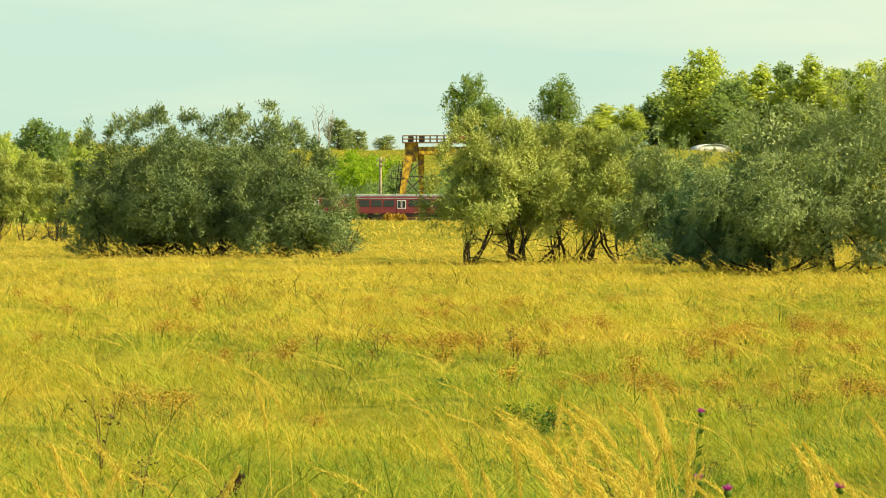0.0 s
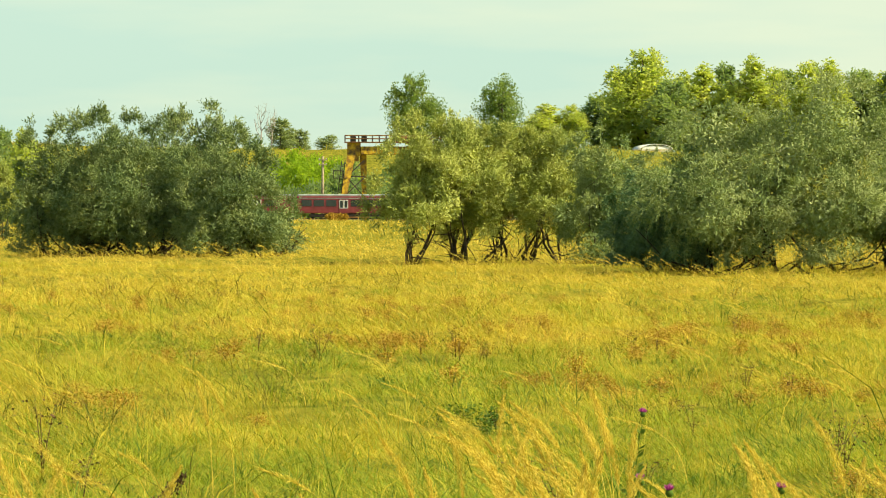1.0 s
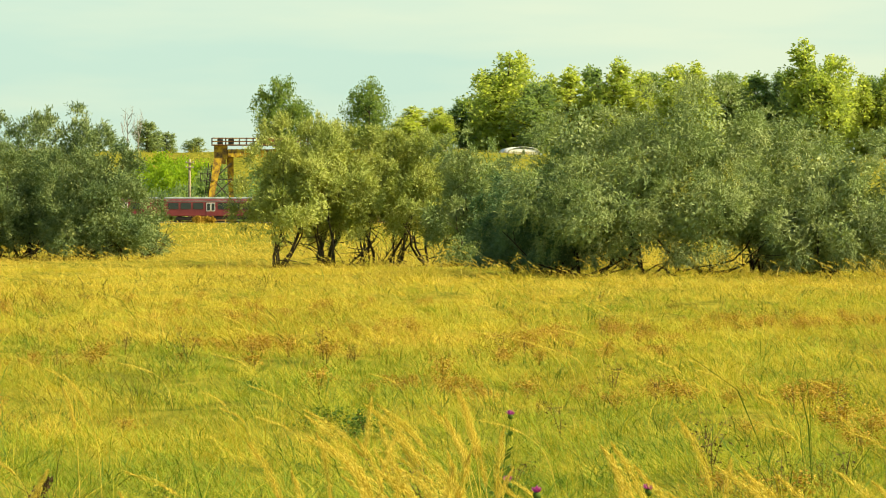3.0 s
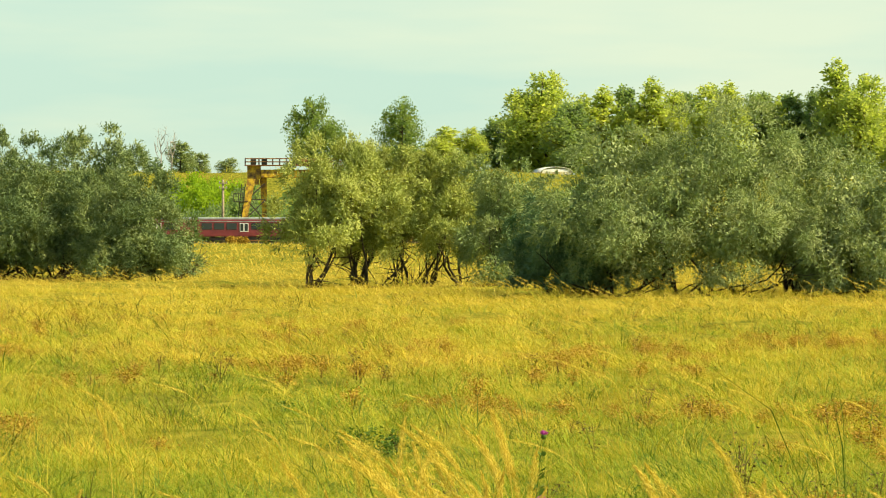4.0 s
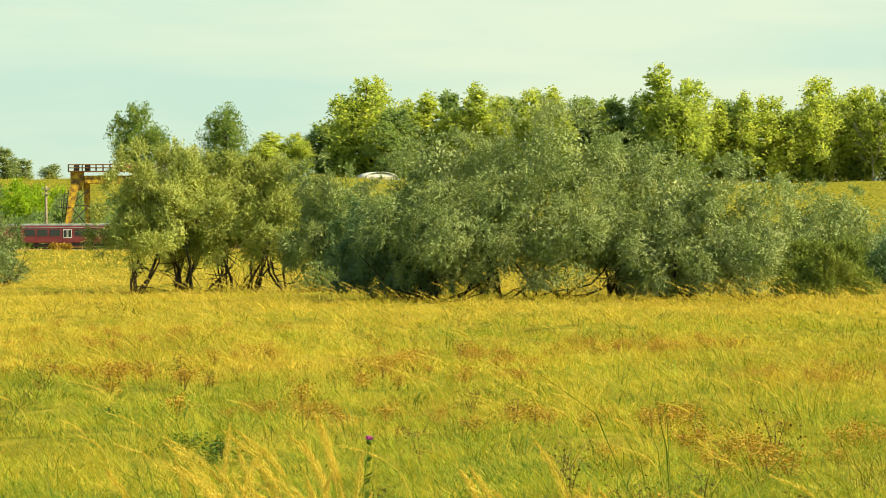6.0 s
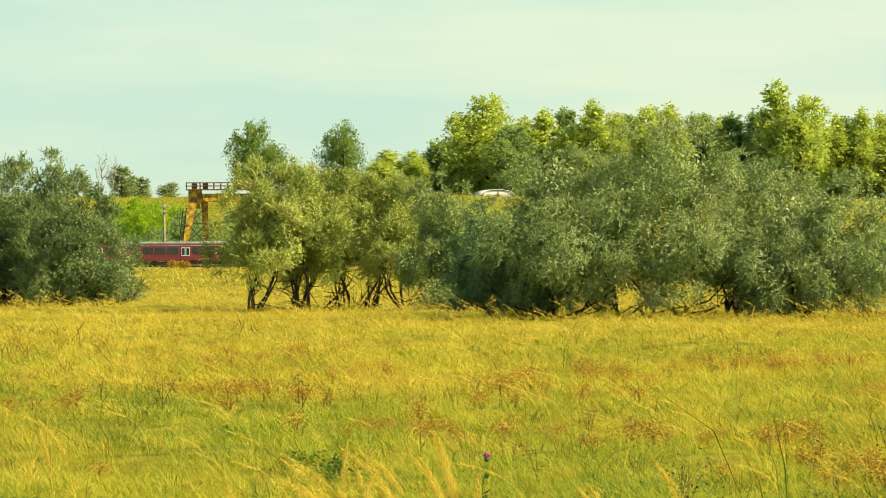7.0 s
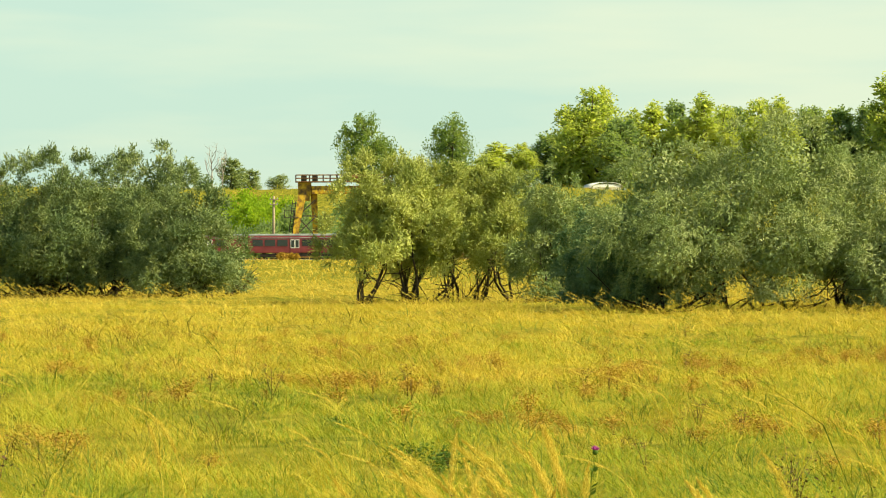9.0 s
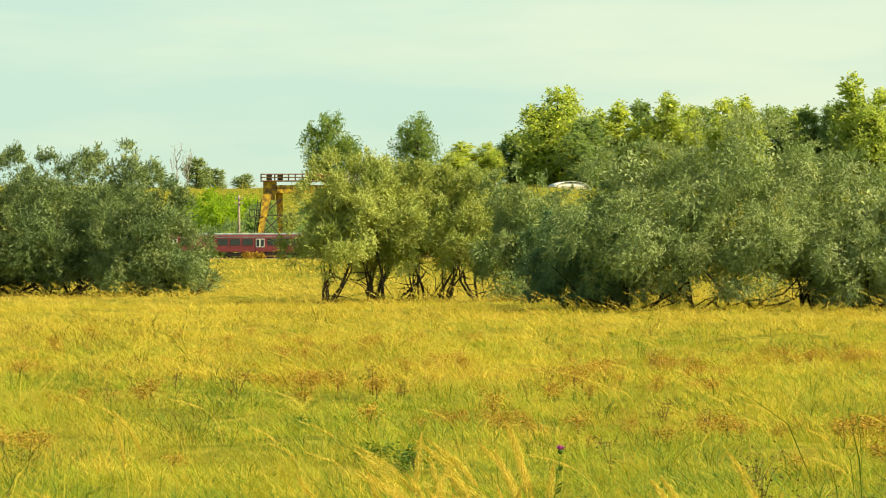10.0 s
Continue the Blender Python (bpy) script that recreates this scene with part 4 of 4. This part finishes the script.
# bearing, distance, spread, number, height
PLUME_TUFTS_FRONT = [
    (2.30, 14.5, 0.10, 5, 0.95),
    (2.84, 13.4, 0.12, 6, 0.98),
    (3.37, 14.0, 0.12, 7, 0.98),
    (3.73, 14.6, 0.08, 4, 0.98),
    (3.02, 11.8, 0.12, 6, 0.95),
    (3.64, 11.3, 0.12, 5, 0.95),
    (2.57, 12.2, 0.10, 4, 0.92),
    (-5.60, 11.4, 0.06, 4, 0.98),
    (-6.23, 11.0, 0.07, 3, 0.95),
    (-4.97, 15.2, 0.05, 1, 0.95),
    (1.31, 15.7, 0.12, 3, 0.92),
    (1.85, 12.8, 0.12, 4, 0.90),
    (6.16, 11.8, 0.15, 5, 0.95),
    (6.69, 11.6, 0.15, 5, 0.93),
]
PLUME_TUFTS_SIDES = [
    (7.59, 13.7, 0.08, 2, 0.95),
    (8.58, 11.3, 0.07, 3, 0.95),
    (10.51, 11.7, 0.08, 3, 0.98),
    (10.82, 11.0, 0.08, 2, 0.95),
    (11.58, 11.0, 0.08, 2, 0.95),
    (-0.48, 11.7, 0.15, 3, 0.90),
    (0.59, 11.0, 0.15, 4, 0.90),
    (-1.74, 11.7, 0.15, 3, 0.88),
    (-3.80, 11.2, 0.15, 3, 0.90),
    (5.35, 10.8, 0.15, 4, 0.93),
    (9.39, 10.8, 0.15, 4, 0.93),
    (-2.82, 18.5, 0.05, 1, 0.90),
    (-2.28, 19.9, 0.05, 1, 0.90),
]
PLUME_TUFTS = PLUME_TUFTS_FRONT + PLUME_TUFTS_SIDES
rows = []
for bearing, distance, spread, number, height in PLUME_TUFTS:
    for k in range(number):
        x, y, z = at(bearing, distance)
        rows.append((x + prng.normal() * spread, y + prng.normal() * spread * 1.6, height * (0.66 + 0.28 * prng.random()), (0.08 + 0.36 * prng.random()) * (1 if prng.random() < 0.88 else -0.6), 0.20 + 0.10 * prng.random()))
a, b_ = plumes(rows, prng)
rows = []
for k in range(170):
    d = 15 + 85 * prng.random() ** 1.2
    x, y, z = at(-7.5 + 20.5 * prng.random(), d)
    rows.append((x, y, 0.32 + 0.24 * prng.random(), 0.45 + 0.6 * prng.random(), 0.10 + 0.06 * prng.random()))
thin_a, thin_b = plumes(rows, prng, 220)
a, b_ = join(a, thin_a), join(b_, thin_b)
reeds = thing("reed_grass", pose(0, 0, 0), "tall golden reed grass with feathery bent plumes", "grass", kind="stuff")
part("stalks", mesh_of("stalks", *a, M_PLUME), reeds)
part("plumes", mesh_of("plumes", *b_, M_PLUME), reeds)
# pale seed heads standing before the shrubs
rows = []
for k in range(420):
    bearing = -7.5 + 20.5 * prng.random()
    d = 86 + 36 * prng.random() - 1.3 * bearing
    x, y, z = at(bearing, d)
    rows.append((x, y, 0.36 + 0.24 * prng.random(), 0.35 + 0.6 * prng.random(), 0.2))
a, b_ = plumes([(x, y, h, bend, 0.14) for x, y, h, bend, head in rows], prng, 45)
fringe = thing("fringe_grass", pose(0, 0, 0), "pale nodding grass heads along the shrubs", "grass", kind="stuff")
part("stalks", mesh_of("stalks", a[0], a[1], M_PLUME), fringe)
part("plumes", mesh_of("plumes", b_[0], b_[1], M_PLUME), fringe)

# ---- weeds ----


def dock(m, h, seed, mat, label, stems=4, seeds=90, grain=0.02):
    """A withered dock: ribbed stems and whorls of rusty seed."""
    rng = np.random.default_rng(seed)
    ob = thing("dock_plant", m, label, "weed", "withered weeds in the meadow")
    V = []
    for k in range(stems):
        a = rng.random() * 2 * math.pi
        q = np.linspace(0, 1, 5)
        r = h * 0.32 * rng.random()
        line = np.stack([np.cos(a) * r * q ** 1.5, np.sin(a) * r * q ** 1.5, h * (0.75 + 0.25 * rng.random()) * q], 1)
        part("stem", mesh_of("stem", *tube(line, 0.0032 * (1.2 - q), 4), M_DRYBROWN), ob)
        n = seeds
        u = 0.35 + 0.65 * rng.random(n)
        p = np.stack([np.interp(u, q, line[:, c]) for c in range(3)], 1)
        reach = 0.05 + 0.11 * (np.sin(u * 26 + k) > 0.1) * (1.15 - u)
        p = p + rng.normal(size=(n, 3)) * reach[:, None] * (0.6, 0.6, 0.4)
        V.append(leaves(p, unit(rng.normal(size=(n, 3)) + (0, 0, 0.4)), grain * (0.7 + rng.random(n)), grain * 0.8, rng))
    part("seed_head", mesh_of("seed_head", *join(*V), mat), ob, "rust-coloured seed clusters")["kind"] = "stuff"
    return ob


RUSTY = [dock(pose(0, 5, -5), 0.30, 500 + k, M_RUST, "withered rust-brown dock in seed among the grass", seeds=80, grain=0.017) for k in range(4)]
DARK = [dock(pose(0, 5, -5), 0.48, 520 + k, M_DRYBROWN, "dry dark brown weed stalk with seed heads", stems=3, seeds=24, grain=0.016) for k in range(3)]
GREENW = [dock(pose(0, 5, -5), 0.26, 540 + k, M_WEED, "low dark green leafy weed in the grass", stems=5, seeds=34, grain=0.026) for k in range(2)]
# kind, bearing, distance, spread, number
PATCHES_WEST = [
    ("r", -6.32, 44.5, 0.44, 3),
    ("r", -3.71, 49.4, 0.49, 4),
    ("d", -3.63, 50.8, 0.25, 1),
    ("r", -2.55, 38.7, 0.39, 5),
    ("d", -2.64, 37.9, 0.19, 3),
    ("r", -5.15, 30.7, 0.31, 5),
    ("r", -3.67, 28.7, 0.29, 5),
    ("r", -0.84, 40.4, 0.40, 4),
    ("r", -0.31, 43.4, 0.43, 5),
    ("d", -0.93, 38.7, 0.19, 1),
    ("r", 1.58, 40.4, 0.40, 5),
    ("d", 1.62, 39.6, 0.20, 4),
    ("r", 2.84, 34.2, 0.34, 6),
    ("r", 3.15, 32.4, 0.32, 4),
    ("r", 4.36, 48.1, 0.48, 9),
    ("r", 4.63, 45.6, 0.46, 6),
    ("d", 3.96, 38.7, 0.19, 3),
    ("r", 3.87, 39.0, 0.39, 3),
]
PATCHES_MIDDLE = [
    ("r", 5.89, 44.5, 0.44, 4),
    ("r", 5.08, 52.3, 0.52, 6),
    ("d", 5.57, 53.9, 0.27, 1),
    ("r", 5.53, 49.4, 0.49, 5),
    ("r", 1.04, 61.2, 0.61, 4),
    ("r", 1.94, 46.8, 0.47, 5),
    ("r", 0.32, 63.4, 0.63, 4),
    ("r", 0.77, 55.5, 0.56, 3),
    ("r", -2.01, 68.2, 0.68, 3),
    ("r", -1.29, 57.3, 0.57, 3),
    ("r", 6.25, 40.4, 0.40, 4),
    ("r", 6.96, 52.3, 0.52, 4),
    ("r", -4.34, 59.2, 0.59, 3),
    ("r", -3.00, 68.2, 0.68, 3),
    ("r", -5.69, 59.2, 0.59, 3),
    ("r", -6.77, 68.2, 0.68, 3),
    ("d", 5.35, 48.1, 0.24, 1),
    ("r", 7.85, 53.9, 0.54, 5),
]
PATCHES_EAST = [
    ("r", 8.52, 53.9, 0.54, 6),
    ("r", 9.19, 54.8, 0.55, 5),
    ("r", 11.00, 44.5, 0.44, 6),
    ("r", 11.41, 42.6, 0.43, 5),
    ("d", 11.72, 44.5, 0.22, 2),
    ("r", 7.07, 31.1, 0.31, 4),
    ("r", 9.07, 30.5, 0.31, 4),
    ("r", 9.35, 28.7, 0.29, 3),
    ("d", 9.35, 27.8, 0.00, 1),
    ("r", 10.53, 26.3, 0.26, 3),
    ("d", 10.53, 27.0, 0.00, 1),
    ("r", 12.14, 28.1, 0.28, 3),
    ("r", 9.64, 25.6, 0.26, 3),
    ("d", 5.71, 34.2, 0.17, 2),
    ("r", 5.71, 33.0, 0.33, 3),
    ("d", 6.42, 31.8, 0.00, 1),
    ("d", 7.12, 21.7, 0.11, 1),
    ("r", 7.12, 20.7, 0.21, 2),
]
PATCHES_SINGLE = [
    ("d", 8.69, 20.0, 0.10, 1),
    ("d", 9.64, 21.7, 0.11, 1),
    ("d", 8.86, 21.2, 0.11, 1),
    ("r", 8.69, 19.4, 0.19, 2),
    ("d", -5.42, 22.0, 0.00, 1),
    ("d", -4.07, 20.7, 0.10, 1),
    ("d", -4.79, 19.8, 0.00, 1),
    ("d", 3.73, 20.7, 0.10, 1),
    ("d", 6.87, 23.5, 0.12, 1),
    ("d", 2.75, 19.4, 0.00, 1),
    ("d", 4.90, 27.0, 0.00, 1),
    ("d", -2.01, 40.4, 0.00, 1),
    ("g", 1.13, 28.7, 0.14, 2),
    ("g", -0.93, 33.0, 0.16, 1),
    ("g", 1.85, 27.8, 0.14, 3),
    ("g", 4.09, 59.2, 0.00, 1),
    ("g", 3.15, 63.4, 0.32, 1),
    ("g", -5.82, 93.1, 0.00, 1),
]
PATCHES_LOW = [
    ("g", 5.98, 21.7, 0.11, 2),
    ("g", -4.61, 27.0, 0.14, 1),
    ("d", 5.53, 68.2, 0.00, 1),
    ("d", -5.11, 88.5, 0.00, 1),
    ("d", -3.63, 88.5, 0.00, 1),
    ("d", -6.05, 80.5, 0.00, 1),
    ("g", 12.26, 19.0, 0.09, 3),
    ("d", 11.36, 18.6, 0.09, 1),
    ("r", 2.84, 68.2, 0.68, 3),
    ("r", -0.39, 68.2, 0.68, 3),
    ("r", -0.75, 470, 1.1, 7),
]
PATCHES = PATCHES_WEST + PATCHES_MIDDLE + PATCHES_EAST + PATCHES_SINGLE + PATCHES_LOW
wrng = np.random.default_rng(5)
placed = {}
for kind, bearing, distance, spread, number in PATCHES:
    pool = {"r": RUSTY, "d": DARK, "g": GREENW}[kind]
    for k in range(round(number * 1.6) if kind == "r" else number):
        x, y, z = at(bearing, distance)
        x, y = x + wrng.normal() * spread * 1.3, y + wrng.normal() * spread * 2.2
        s_ = (0.45 if kind == "g" else 0.6) + 0.5 * wrng.random()
        i = int(wrng.integers(len(pool)))
        m = pose(x, y, float(ground_z(x, y)) - 0.02, 0, 0, 360 * wrng.random()) @ Matrix.Diagonal((s_ * 1.5, s_ * 1.5, s_ * (0.6 + 0.35 * wrng.random()), 1))
        if (kind, i) in placed:
            copy_thing(pool[i], m)
        else:
            placed[kind, i] = m
for kind, pool in (("r", RUSTY), ("d", DARK), ("g", GREENW)):
    for i, ob in enumerate(pool):
        ob.matrix_basis = placed.get((kind, i), pose(*at(1.0 + i, 60)))


def thistle(m, h, seed):
    """A thistle with spiny leaves and one purple head."""
    rng = np.random.default_rng(seed)
    ob = thing("thistle", m, "green thistle with a bright purple flower head", "flower", "thistles in the meadow")
    q = np.linspace(0, 1, 6)
    line = np.stack([0.05 * q ** 2, 0.02 * q, h * q], 1)
    part("stem", mesh_of("stem", *tube(line, 0.004 * (1.3 - q), 5), M_WEED), ob)
    n = 26
    u = 0.1 + 0.75 * rng.random(n)
    p = np.stack([np.interp(u, q, line[:, c]) for c in range(3)], 1)
    D = unit(np.stack([rng.normal(size=n), rng.normal(size=n), 0.5 * np.ones(n)], 1))
    part("leaf", mesh_of("leaf", *leaves(p, D, 0.11 * (1.2 - u), 0.03, rng), M_WEED), ob)["kind"] = "stuff"
    head = line[-1]
    part("bud", mesh_of("bud", *tube([head, head + (0, 0, 0.012), head + (0, 0, 0.026)], [0.007, 0.017, 0.012], 8), M_WEED, True), ob)
    n = 70
    D = unit(np.stack([rng.normal(size=n) * 0.6, rng.normal(size=n) * 0.6, np.ones(n)], 1))
    part("petal_tuft", mesh_of("petal_tuft", *leaves(np.tile(head + (0, 0, 0.02), (n, 1)), D, 0.03 * (0.8 + 0.4 * rng.random(n)), 0.007, rng), M_PURPLE), ob, "purple tuft of petals")["kind"] = "stuff"
    return ob


for k, (bearing, distance, h) in enumerate([
    (3.949, 18.93, 0.54),
    (3.860, 14.00, 0.555),
    (4.310, 13.46, 0.55),
    (6.093, 13.91, 0.53),
]):
    thistle(pose(*at(bearing, distance)), h, 60 + k)

# dark spent dock spike in front
x, y, z = at(-3.194, 12.0)
spike = thing("dock_spike", pose(x, y, z), "dark brown spent dock spike leaning over the grass", "weed")
q = np.linspace(0, 1, 9)
line = np.stack([-0.30 + 0.30 * q ** 2.2, 0.02 * q, 0.765 * q - 0.02 * q ** 4], 1)
part("stem", mesh_of("stem", *tube(line, 0.006 * (1.2 - q), 5), M_DRYBROWN, True), spike)
srng = np.random.default_rng(9)
n = 420
u = 0.72 + 0.28 * srng.random(n)
p = np.stack([np.interp(u, q, line[:, c]) for c in range(3)], 1) + unit(srng.normal(size=(n, 3))) * (0.016 * srng.random(n) * (0.5 + np.sin((u - 0.72) / 0.28 * 2.8)))[:, None]
part("seed_head", mesh_of("seed_head", *leaves(p, unit(srng.normal(size=(n, 3)) + (0.3, 0, 0.6)), 0.014, 0.009, srng), M_DRYBROWN), spike)["kind"] = "stuff"
